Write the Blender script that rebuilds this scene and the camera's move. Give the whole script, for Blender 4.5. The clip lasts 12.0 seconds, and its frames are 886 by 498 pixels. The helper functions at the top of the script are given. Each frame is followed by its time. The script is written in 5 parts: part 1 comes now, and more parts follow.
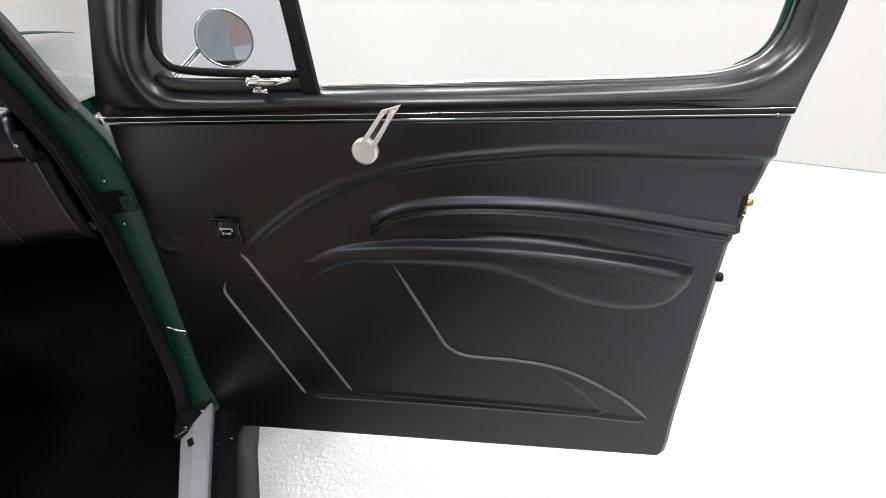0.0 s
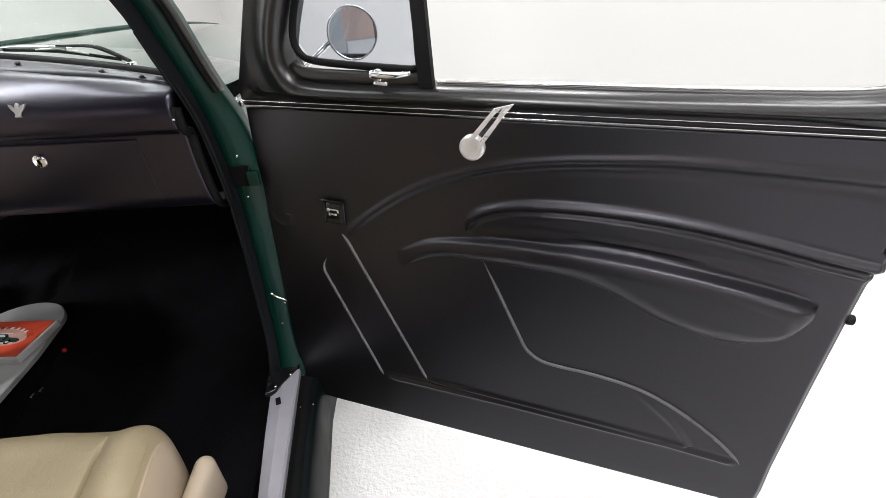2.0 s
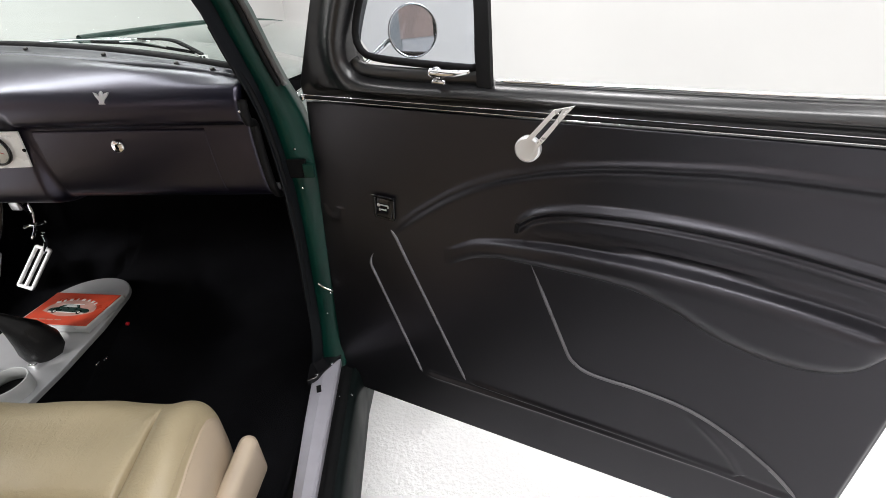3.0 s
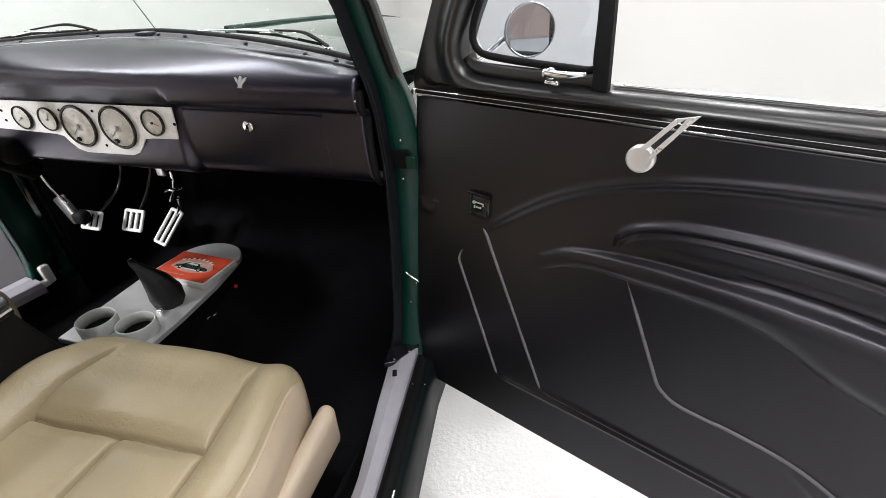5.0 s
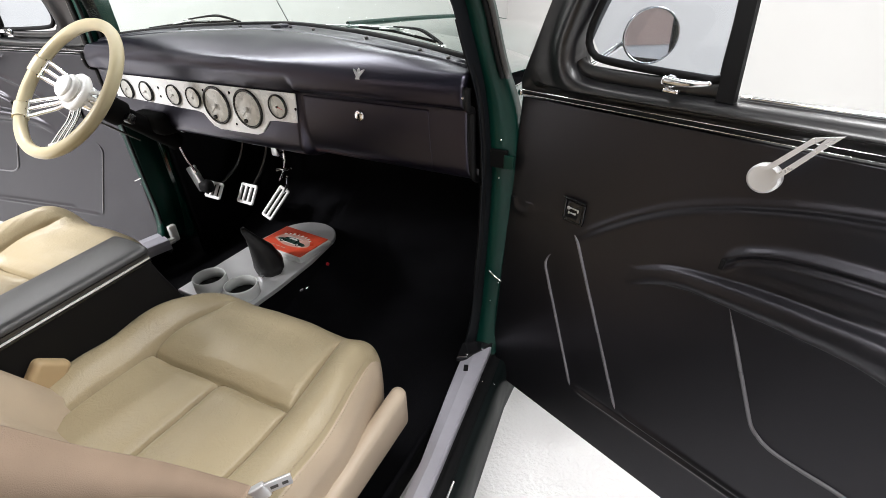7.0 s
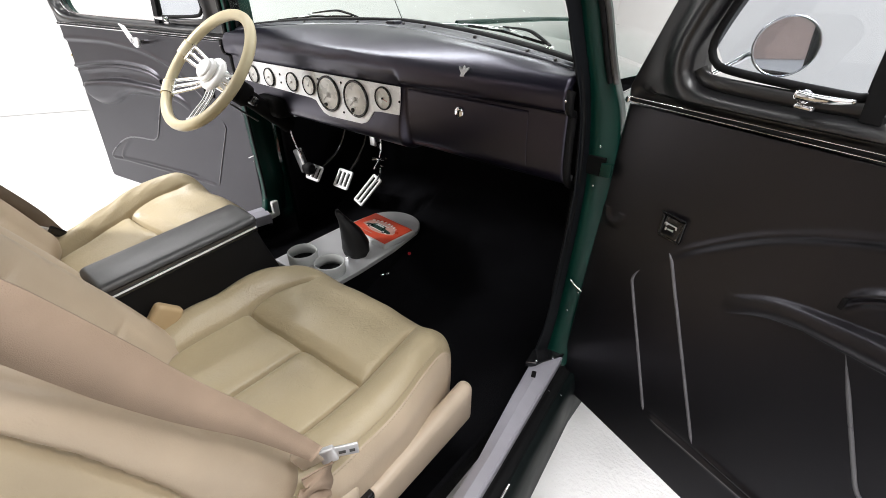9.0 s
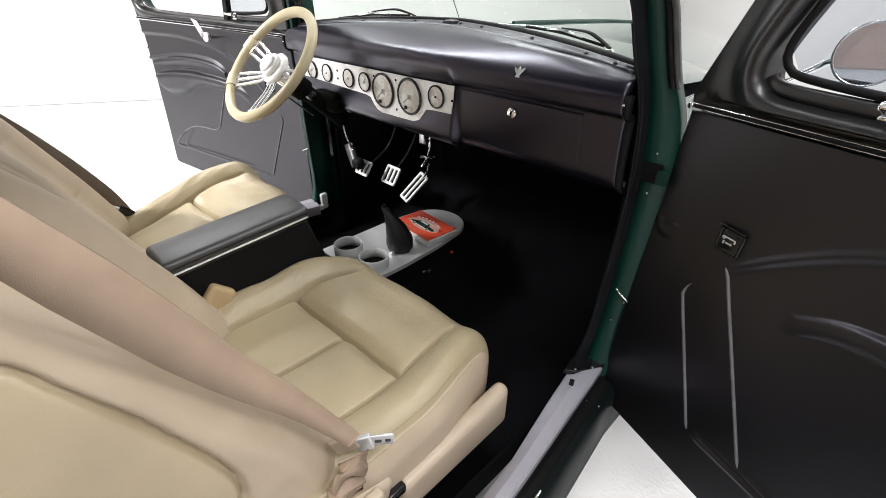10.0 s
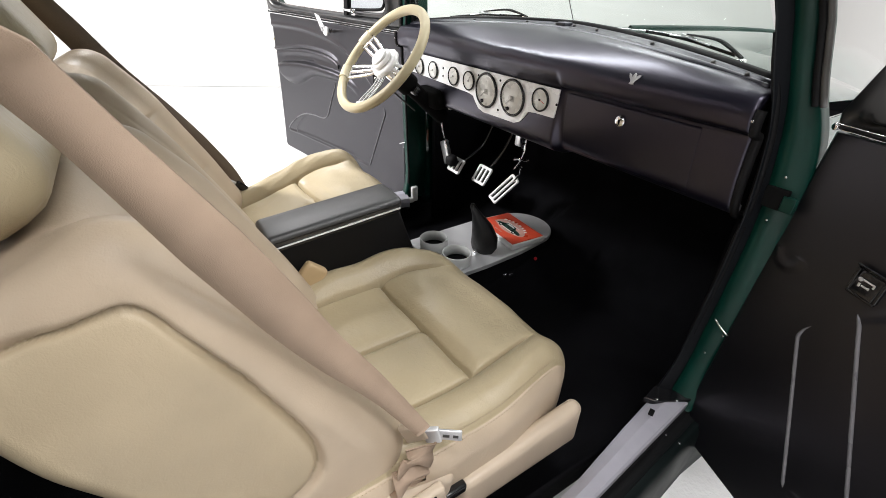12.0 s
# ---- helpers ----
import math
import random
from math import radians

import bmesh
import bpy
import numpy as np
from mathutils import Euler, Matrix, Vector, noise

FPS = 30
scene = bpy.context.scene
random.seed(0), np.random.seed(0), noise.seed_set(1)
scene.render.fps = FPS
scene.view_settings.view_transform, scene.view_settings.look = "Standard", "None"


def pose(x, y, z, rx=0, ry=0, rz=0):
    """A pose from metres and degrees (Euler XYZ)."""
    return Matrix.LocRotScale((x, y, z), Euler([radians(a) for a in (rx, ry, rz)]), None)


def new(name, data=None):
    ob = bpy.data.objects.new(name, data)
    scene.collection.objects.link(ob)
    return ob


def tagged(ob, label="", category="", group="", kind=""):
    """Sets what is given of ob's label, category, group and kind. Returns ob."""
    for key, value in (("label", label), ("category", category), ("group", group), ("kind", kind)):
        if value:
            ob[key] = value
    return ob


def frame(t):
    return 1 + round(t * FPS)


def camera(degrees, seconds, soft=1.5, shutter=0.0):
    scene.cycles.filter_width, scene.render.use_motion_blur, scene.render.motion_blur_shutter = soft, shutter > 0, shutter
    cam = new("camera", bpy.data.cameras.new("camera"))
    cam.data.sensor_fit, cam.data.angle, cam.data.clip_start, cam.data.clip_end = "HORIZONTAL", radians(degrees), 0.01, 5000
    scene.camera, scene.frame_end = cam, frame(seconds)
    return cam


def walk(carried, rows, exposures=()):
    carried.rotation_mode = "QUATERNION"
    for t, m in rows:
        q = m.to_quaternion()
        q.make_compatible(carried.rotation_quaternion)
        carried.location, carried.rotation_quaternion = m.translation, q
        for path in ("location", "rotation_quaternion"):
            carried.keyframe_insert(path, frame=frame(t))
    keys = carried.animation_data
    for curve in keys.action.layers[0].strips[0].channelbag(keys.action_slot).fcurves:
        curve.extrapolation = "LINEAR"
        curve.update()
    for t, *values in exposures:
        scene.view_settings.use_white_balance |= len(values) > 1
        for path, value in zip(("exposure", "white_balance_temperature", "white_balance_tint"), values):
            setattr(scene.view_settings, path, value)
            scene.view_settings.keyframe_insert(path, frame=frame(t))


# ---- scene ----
cam = camera(89.2, 12.0, soft=0.8)
# seconds, eye (x, y, z), yaw, pitch, roll
ROWS = [
    (0, 0.9763, -0.7727, 1.25, -13.96, -32.6, -2.6),
    (0.5, 0.9717, -0.7733, 1.2502, -10.94, -32.5, -2.52),
    (1, 0.9675, -0.7746, 1.2507, -7.98, -32.39, -2.43),
    (1.5, 0.962, -0.7756, 1.2501, -4.95, -32.28, -2.38),
    (2, 0.9558, -0.7764, 1.2507, -1.98, -32.16, -2.35),
    (2.5, 0.9497, -0.7751, 1.2496, 1.05, -32.08, -2.31),
    (3, 0.946, -0.7727, 1.249, 4.21, -31.97, -2.23),
    (5, 0.9334, -0.7747, 1.248, 16.56, -31.64, -1.94),
    (5.5, 0.9292, -0.778, 1.248, 19.46, -31.57, -1.8),
    (6, 0.9254, -0.7825, 1.2478, 22.37, -31.45, -1.58),
    (6.5, 0.923, -0.7881, 1.2475, 25.25, -31.28, -1.35),
    (7, 0.9204, -0.7937, 1.2468, 28.05, -31.18, -1.04),
    (9, 0.9145, -0.8114, 1.244, 39.24, -30.91, 0.14),
    (9.5, 0.9125, -0.8171, 1.2439, 42.12, -30.88, 0.38),
    (10, 0.91, -0.8208, 1.2433, 45.1, -30.92, 0.62),
    (10.5, 0.9068, -0.8243, 1.2427, 48.08, -30.93, 0.8),
    (11, 0.9039, -0.8275, 1.2424, 50.94, -30.95, 1.04),
    (11.5, 0.9011, -0.8306, 1.2414, 53.77, -30.96, 1.26),
    (12, 0.8977, -0.8342, 1.2413, 56.59, -31.02, 1.5),
]
walk(cam, [(t, pose(x, y, z, 0, 0, yaw) @ pose(0, 0, 0, 90 + pitch, 0, 0) @ pose(0, 0, 0, 0, 0, roll)) for t, x, y, z, yaw, pitch, roll in ROWS])

# ---- light ----
world = bpy.data.worlds.new("world")
scene.world = world
world.use_nodes = True
world.node_tree.nodes["Background"].inputs["Color"].default_value = (0.9, 0.95, 1.0, 1)
world.node_tree.nodes["Background"].inputs["Strength"].default_value = 0.2
scene.view_settings.exposure = 0.05


def unseen_lamp(x, y, sx, sy, watts, turn=0):
    lamp = bpy.data.lights.new("unseen_lamp", "AREA")
    lamp.shape, lamp.size, lamp.size_y, lamp.energy = "RECTANGLE", sx, sy, watts
    lamp.color = (1.0, 0.99, 1.0)
    ob = new("unseen_lamp", lamp)
    ob.matrix_world = pose(x, y, 4.15, 0, 0, turn)
    return ob


# unseen lamps, placed and powered freely to brighten parts of the room and cabin
for lx, ly, sx, sy, watts in ((-2.7, -4.2, 2.4, 0.6, 760), (-2.7, 0.2, 2.4, 0.5, 130), (1.75, -1.0, 2.4, 0.35, 74), (3.6, 0.4, 2.4, 0.5, 84), (0.45, 3.05, 0.9, 0.35, 58), (1.75, 2.45, 0.9, 0.35, 58), (3.4, -5.0, 2.4, 0.6, 95), (-2.2, 3.3, 1.6, 0.4, 70)):
    unseen_lamp(lx, ly, sx, sy, watts, 20)


# ---- materials ----
def mat(name, color, rough=0.5, metal=0.0, grain=(400, 0.1), mottle=(12, 0.12), rough_var=0.1, coat=0.0, spec=0.5, bump=0.0006, crease=None, tint=None):
    """Principled surface with a fine grain in its relief and a coarser unevenness in colour and gloss."""
    m = bpy.data.materials.new(name)
    m.use_nodes = True
    nt = m.node_tree
    bsdf = nt.nodes["Principled BSDF"]
    co = nt.nodes.new("ShaderNodeTexCoord")
    big = nt.nodes.new("ShaderNodeTexNoise")
    big.inputs["Scale"].default_value, big.inputs["Detail"].default_value = mottle[0], 5
    fine = nt.nodes.new("ShaderNodeTexNoise")
    fine.inputs["Scale"].default_value, fine.inputs["Detail"].default_value = grain[0], 3
    for n in (big, fine):
        nt.links.new(co.outputs["Object"], n.inputs["Vector"])
    ramp = nt.nodes.new("ShaderNodeMapRange")
    ramp.inputs[1].default_value, ramp.inputs[2].default_value = 0.3, 0.7
    ramp.inputs[3].default_value, ramp.inputs[4].default_value = 1 - mottle[1], 1 + mottle[1]
    nt.links.new(big.outputs["Fac"], ramp.inputs[0])
    mul = nt.nodes.new("ShaderNodeVectorMath")
    mul.operation = "SCALE"
    mul.inputs[0].default_value = color
    nt.links.new(ramp.outputs[0], mul.inputs["Scale"])
    nt.links.new(mul.outputs[0], bsdf.inputs["Base Color"])
    rr = nt.nodes.new("ShaderNodeMapRange")
    rr.inputs[1].default_value, rr.inputs[2].default_value = 0.3, 0.7
    rr.inputs[3].default_value, rr.inputs[4].default_value = max(0.02, rough - rough_var), min(1, rough + rough_var)
    nt.links.new(big.outputs["Fac"], rr.inputs[0])
    nt.links.new(rr.outputs[0], bsdf.inputs["Roughness"])
    b = nt.nodes.new("ShaderNodeBump")
    b.inputs["Strength"].default_value, b.inputs["Distance"].default_value = grain[1], bump
    nt.links.new(fine.outputs["Fac"], b.inputs["Height"])
    if crease:
        folds = nt.nodes.new("ShaderNodeTexNoise")
        folds.inputs["Scale"].default_value, folds.inputs["Detail"].default_value, folds.inputs["Distortion"].default_value = crease[0], 2, 1.2
        nt.links.new(co.outputs["Object"], folds.inputs["Vector"])
        b0 = nt.nodes.new("ShaderNodeBump")
        b0.invert = True
        b0.inputs["Strength"].default_value, b0.inputs["Distance"].default_value = crease[1], 0.03
        nt.links.new(folds.outputs["Fac"], b0.inputs["Height"])
        wrinkle = nt.nodes.new("ShaderNodeTexNoise")
        wrinkle.inputs["Scale"].default_value, wrinkle.inputs["Detail"].default_value, wrinkle.inputs["Distortion"].default_value = crease[0] * 9, 4, 2.5
        nt.links.new(co.outputs["Object"], wrinkle.inputs["Vector"])
        b1 = nt.nodes.new("ShaderNodeBump")
        b1.inputs["Strength"].default_value, b1.inputs["Distance"].default_value = crease[1] * 2.5, 0.0025
        nt.links.new(wrinkle.outputs["Fac"], b1.inputs["Height"])
        nt.links.new(b0.outputs["Normal"], b1.inputs["Normal"])
        nt.links.new(b1.outputs["Normal"], b.inputs["Normal"])
    nt.links.new(b.outputs["Normal"], bsdf.inputs["Normal"])
    bsdf.inputs["Metallic"].default_value = metal
    bsdf.inputs["Coat Weight"].default_value = coat
    bsdf.inputs["Coat Roughness"].default_value = 0.04
    bsdf.inputs["Specular IOR Level"].default_value = spec
    if tint:
        bsdf.inputs["Specular Tint"].default_value = (*tint, 1)
    return m


def glass(name, tint, rough=0.0):
    m = bpy.data.materials.new(name)
    m.use_nodes = True
    nt = m.node_tree
    out = nt.nodes["Material Output"]
    tr = nt.nodes.new("ShaderNodeBsdfTransparent")
    tr.inputs["Color"].default_value = (*tint, 1)
    gl = nt.nodes.new("ShaderNodeBsdfGlossy")
    gl.inputs["Roughness"].default_value = rough
    mix = nt.nodes.new("ShaderNodeMixShader")
    mix.inputs[0].default_value = 0.03
    nt.links.new(tr.outputs[0], mix.inputs[1])
    nt.links.new(gl.outputs[0], mix.inputs[2])
    nt.links.new(mix.outputs[0], out.inputs["Surface"])
    return m


WALL = mat("white_wall_paint", (0.505, 0.503, 0.492), 0.6, grain=(60, 0.05), mottle=(0.7, 0.02))
GREY_WALL = mat("grey_wall_panel", (0.27, 0.29, 0.29), 0.7, mottle=(2, 0.1))
TAN_WALL = mat("brown_wall_panel", (0.35, 0.26, 0.22), 0.7, mottle=(2, 0.1))
CEIL = mat("white_ceiling", (0.8, 0.8, 0.8), 0.8, mottle=(1, 0.03))
FLOOR = mat("white_epoxy_floor", (0.625, 0.625, 0.62), 0.14, grain=(75, 0.75), mottle=(1.5, 0.02), rough_var=0.05, bump=0.004)
# panel vinyl made lighter, so the beads carry their highlight as colour
LIT_BEAD = mat("lit_vinyl_bead", (0.15, 0.147, 0.158), 0.32, grain=(900, 0.15), mottle=(9, 0.1))
TRIM = mat("black_vinyl_panel", (0.0042, 0.0040, 0.0048), 0.36, grain=(600, 0.08), mottle=(5, 0.12), rough_var=0.02, spec=0.67, tint=(0.91, 0.89, 1.0))
SATIN = mat("satin_violet_black_paint", (0.0042, 0.0038, 0.0080), 0.29, grain=(300, 0.015), mottle=(3, 0.06), rough_var=0.025, spec=0.78, tint=(0.84, 0.79, 1.0))
# lighter copy of the garnish paint, for the rail whose top is lit
LIT_GARNISH = mat("lit_garnish_paint", (0.012, 0.012, 0.018), 0.36, grain=(500, 0.06), mottle=(5, 0.1), spec=0.8, tint=(0.9, 0.92, 1.0))
FRAME = mat("black_window_paint", (0.008, 0.008, 0.009), 0.30, grain=(500, 0.06), mottle=(3, 0.06), rough_var=0.03, spec=0.75)
GARNISH = mat("dark_garnish_paint", (0.0045, 0.0052, 0.0065), 0.45, grain=(500, 0.06), mottle=(5, 0.1), spec=0.25, tint=(0.92, 0.95, 1.0))
CARPET = mat("black_carpet", (0.0055, 0.0055, 0.0066), 0.95, grain=(700, 0.9), mottle=(25, 0.25), bump=0.003, spec=0.06)
RUBBER = mat("black_rubber", (0.0045, 0.0045, 0.005), 0.65, grain=(300, 0.2), spec=0.2)
GREEN = mat("dark_green_paint", (0.0006, 0.027, 0.019), 0.40, grain=(200, 0.04), mottle=(7, 0.2), coat=0.05, spec=0.25)
GLOSS = mat("glossy_green_paint", (0.001, 0.036, 0.025), 0.06, grain=(200, 0.02), mottle=(5, 0.1), rough_var=0.02, coat=1.0, spec=1.0)
GLOSS.node_tree.nodes["Principled BSDF"].inputs["Coat IOR"].default_value = 1.6
INK = mat("grey_dial_ink", (0.40, 0.385, 0.36), 0.6)
CHROME = mat("chrome", (0.86, 0.86, 0.87), 0.08, 1.0, grain=(200, 0.02), mottle=(8, 0.03), rough_var=0.04)
ALU = mat("brushed_aluminium", (0.72, 0.72, 0.73), 0.34, 1.0, grain=(600, 0.2), mottle=(18, 0.06))
# near-white and hardly metallic: glare on silver metal is put into the colour
PLATE = mat("whitened_silver", (0.94, 0.94, 0.94), 0.30, 0.05, grain=(500, 0.12), mottle=(14, 0.02))
SATIN_METAL = mat("satin_billet_metal", (0.86, 0.86, 0.87), 0.30, 0.55, grain=(500, 0.12), mottle=(14, 0.03))
CONSOLE = mat("brushed_console_plate", (0.72, 0.72, 0.73), 0.38, 0.6, grain=(500, 0.15), mottle=(14, 0.05))
DIAL = mat("pearl_dial", (0.74, 0.725, 0.69), 0.30, 0.1, mottle=(40, 0.05))
BLACKGLOSS = mat("gloss_black", (0.008, 0.008, 0.009), 0.12, mottle=(8, 0.1), rough_var=0.04)
LEATHER = mat("tan_leather", (0.412, 0.341, 0.218), 0.35, grain=(700, 0.45), mottle=(7, 0.07), rough_var=0.05, crease=(6, 0.14), spec=0.55)
LEATHER_PALE = mat("pale_tan_vinyl", (0.485, 0.390, 0.285), 0.46, grain=(600, 0.3), mottle=(9, 0.08), crease=(9, 0.05))
THREAD = mat("tan_thread", (0.44, 0.36, 0.25), 0.7, grain=(1500, 0.5))
BUCKLE_TAN = mat("tan_buckle_plastic", (0.50, 0.365, 0.205), 0.45, grain=(500, 0.15), mottle=(9, 0.06))
LEATHER_MID = mat("tan_vinyl_inset", (0.440, 0.358, 0.240), 0.45, grain=(600, 0.3), mottle=(9, 0.08), crease=(9, 0.04))
PLASTIC_TAN = mat("tan_plastic", (0.53, 0.435, 0.33), 0.42, grain=(900, 0.25), mottle=(10, 0.06))
WEB = mat("tan_webbing", (0.385, 0.283, 0.205), 0.62, grain=(1200, 0.6), mottle=(20, 0.08))
# brown belt webbing, its dark colour also standing for shade on the bolster
WEB_DARK = mat("shaded_brown_webbing", (0.13, 0.095, 0.065), 0.6, grain=(1200, 0.6), mottle=(20, 0.08))
WHEELSKIN = mat("cream_leather_rim", (0.58, 0.50, 0.32), 0.36, grain=(700, 0.2), mottle=(14, 0.08))
WRAP = mat("pale_cream_leather", (0.66, 0.585, 0.40), 0.40, grain=(700, 0.25), mottle=(14, 0.06))
FROST = mat("frosted_plastic", (0.55, 0.56, 0.55), 0.35, grain=(300, 0.1), mottle=(20, 0.06))
ORANGE = mat("orange_red_card", (0.62, 0.075, 0.035), 0.35, mottle=(30, 0.15))
FADED = mat("faded_card_print", (0.52, 0.30, 0.25), 0.35, mottle=(60, 0.15))
CARDGREEN = mat("dark_green_print", (0.010, 0.030, 0.024), 0.3, mottle=(80, 0.3))
RED = mat("red_pointer", (0.6, 0.02, 0.03), 0.4)
# black standing for the shade inside holes and pockets; also on plain dark parts
DARK = mat("shade_black", (0.004, 0.004, 0.004), 0.9, spec=0.1)
LIDSKIN = mat("smooth_black_vinyl", (0.040, 0.040, 0.041), 0.42, grain=(900, 0.3), mottle=(6, 0.08), rough_var=0.05, spec=0.8)
BOOT = mat("soft_black_leather", (0.0075, 0.0075, 0.008), 0.48, grain=(600, 0.4), mottle=(12, 0.15), spec=0.35, crease=(14, 0.12))
ROCKER = mat("dark_rocker_paint", (0.004, 0.007, 0.007), 0.55, grain=(300, 0.03), mottle=(7, 0.1), spec=0.12)
WORN = mat("worn_grey_rubber", (0.050, 0.048, 0.045), 0.55, grain=(300, 0.2), mottle=(30, 0.2))
# white stands for strong light on the far end of the grey sill plate
LIT_SILL = mat("lit_sill_white", (0.8, 0.8, 0.78), 0.4)
BRASS = mat("dull_yellow_zinc", (0.30, 0.25, 0.10), 0.32, 0.9)
SILL = mat("grey_sill_paint", (0.42, 0.41, 0.46), 0.34, 0.2, grain=(300, 0.1), mottle=(30, 0.04), rough_var=0.04)
MIRROR = mat("mirror_glass", (0.9, 0.9, 0.9), 0.015, 1.0, grain=(10, 0.0), mottle=(4, 0.0), rough_var=0.0)
PANE = glass("clear_pane", (0.84, 0.86, 0.89))
SCREEN = glass("green_tinted_pane", (0.945, 0.985, 0.968))


# ---- helpers ----
def thing(name, label, category, at=(0, 0, 0), group="", kind=""):
    ob = new(name)
    ob.location = at
    return tagged(ob, label, category, group, kind)


def mesh_of(name, src):
    """A mesh from a bmesh or from (points, faces)."""
    me = bpy.data.meshes.new(name)
    if isinstance(src, bmesh.types.BMesh):
        src.to_mesh(me)
        src.free()
    else:
        me.from_pydata([tuple(map(float, v)) for v in src[0]], [], [tuple(map(int, q)) for q in src[1]])
    return me


def part(name, src, material, parent, label="", smooth=True, m=None):
    me = mesh_of(name, src)
    me.materials.append(material)
    me.polygons.foreach_set("use_smooth", [smooth] * len(me.polygons))
    ob = new(name, me)
    if parent is not None:
        ob.parent = parent
        w = parent.location if parent.parent is None else None
        if w is not None and m is None:
            ob.location = -Vector(w)
    if m is not None:
        ob.matrix_basis = m
    if label:
        ob["label"] = label
    return ob


def sub(name, src, material, parent, label="", smooth=True):
    """A piece under a part, in the same coordinates as the part."""
    me = mesh_of(name, src)
    me.materials.append(material)
    me.polygons.foreach_set("use_smooth", [smooth] * len(me.polygons))
    ob = new(name, me)
    ob.parent = parent
    if label:
        ob["label"] = label
    return ob


def grid(V, wrap_u=False, wrap_v=False, cap=False):
    """Faces over a lattice of points of shape (n, m, 3)."""
    V = np.asarray(V, float)
    n, k = V.shape[:2]
    f = []
    for i in range(n if wrap_u else n - 1):
        for j in range(k if wrap_v else k - 1):
            a, b = i, (i + 1) % n
            c, d = j, (j + 1) % k
            f.append((a * k + c, b * k + c, b * k + d, a * k + d))
    if cap:
        f.append(tuple(range(k))[::-1])
        f.append(tuple((n - 1) * k + j for j in range(k)))
    return V.reshape(-1, 3), f


def join(*srcs):
    vs, fs, o = [], [], 0
    for v, f in srcs:
        v = np.asarray(v, float)
        vs.append(v)
        fs += [tuple(i + o for i in q) for q in f]
        o += len(v)
    return np.concatenate(vs), fs


def shell(V, back):
    """A lattice closed to a slab: back is the offset of the rear lattice."""
    V = np.asarray(V, float)
    n, k = V.shape[:2]
    B = V + np.asarray(back, float)
    v, f = grid(V)
    f2 = [tuple(i + n * k for i in q[::-1]) for q in f]
    rim = [i for i in range(k)] + [i * k + k - 1 for i in range(1, n)] + [(n - 1) * k + j for j in range(k - 2, -1, -1)] + [i * k for i in range(n - 2, 0, -1)]
    side = [(rim[i], rim[(i + 1) % len(rim)], rim[(i + 1) % len(rim)] + n * k, rim[i] + n * k) for i in range(len(rim))]
    return np.concatenate([v, B.reshape(-1, 3)]), f + f2 + side


def smooth_path(pts, n=60):
    """Even points along a Catmull-Rom curve through pts."""
    p = np.asarray(pts, float)
    p = np.concatenate([[2 * p[0] - p[1]], p, [2 * p[-1] - p[-2]]])
    out = []
    for i in range(1, len(p) - 2):
        for t in np.linspace(0, 1, 16, endpoint=False):
            a, b, c, d = p[i - 1:i + 3]
            out.append(0.5 * (2 * b + (c - a) * t + (2 * a - 5 * b + 4 * c - d) * t * t + (3 * b - a - 3 * c + d) * t ** 3))
    out.append(p[-2])
    out = np.array(out)
    s = np.concatenate([[0], np.cumsum(np.linalg.norm(np.diff(out, axis=0), axis=1))])
    q = np.linspace(0, s[-1], n)
    return np.stack([np.interp(q, s, out[:, i]) for i in range(out.shape[1])], 1)


def tube(pts, r, k=12, n=None, flat=1.0, closed=False, up=(0, 0, 1)):
    """A round bar along pts; r may be one radius or one for each point."""
    p = np.asarray(pts, float) if n is None else smooth_path(pts, n)
    m = len(p)
    r = np.interp(np.linspace(0, 1, m), np.linspace(0, 1, len(r)), r) if np.ndim(r) else np.full(m, r)
    t = np.gradient(p, axis=0) if not closed else np.roll(p, -1, 0) - np.roll(p, 1, 0)
    t /= np.linalg.norm(t, axis=1)[:, None]
    u = np.asarray(up, float)
    V = []
    for i in range(m):
        a = np.cross(t[i], u)
        if np.linalg.norm(a) < 1e-4:
            a = np.cross(t[i], (1, 0, 0.3))
        a /= np.linalg.norm(a)
        b = np.cross(a, t[i])
        V.append([p[i] + r[i] * (math.cos(h) * a + flat * math.sin(h) * b) for h in np.linspace(0, 2 * math.pi, k, endpoint=False)])
    return grid(V, wrap_u=closed, wrap_v=True, cap=not closed)


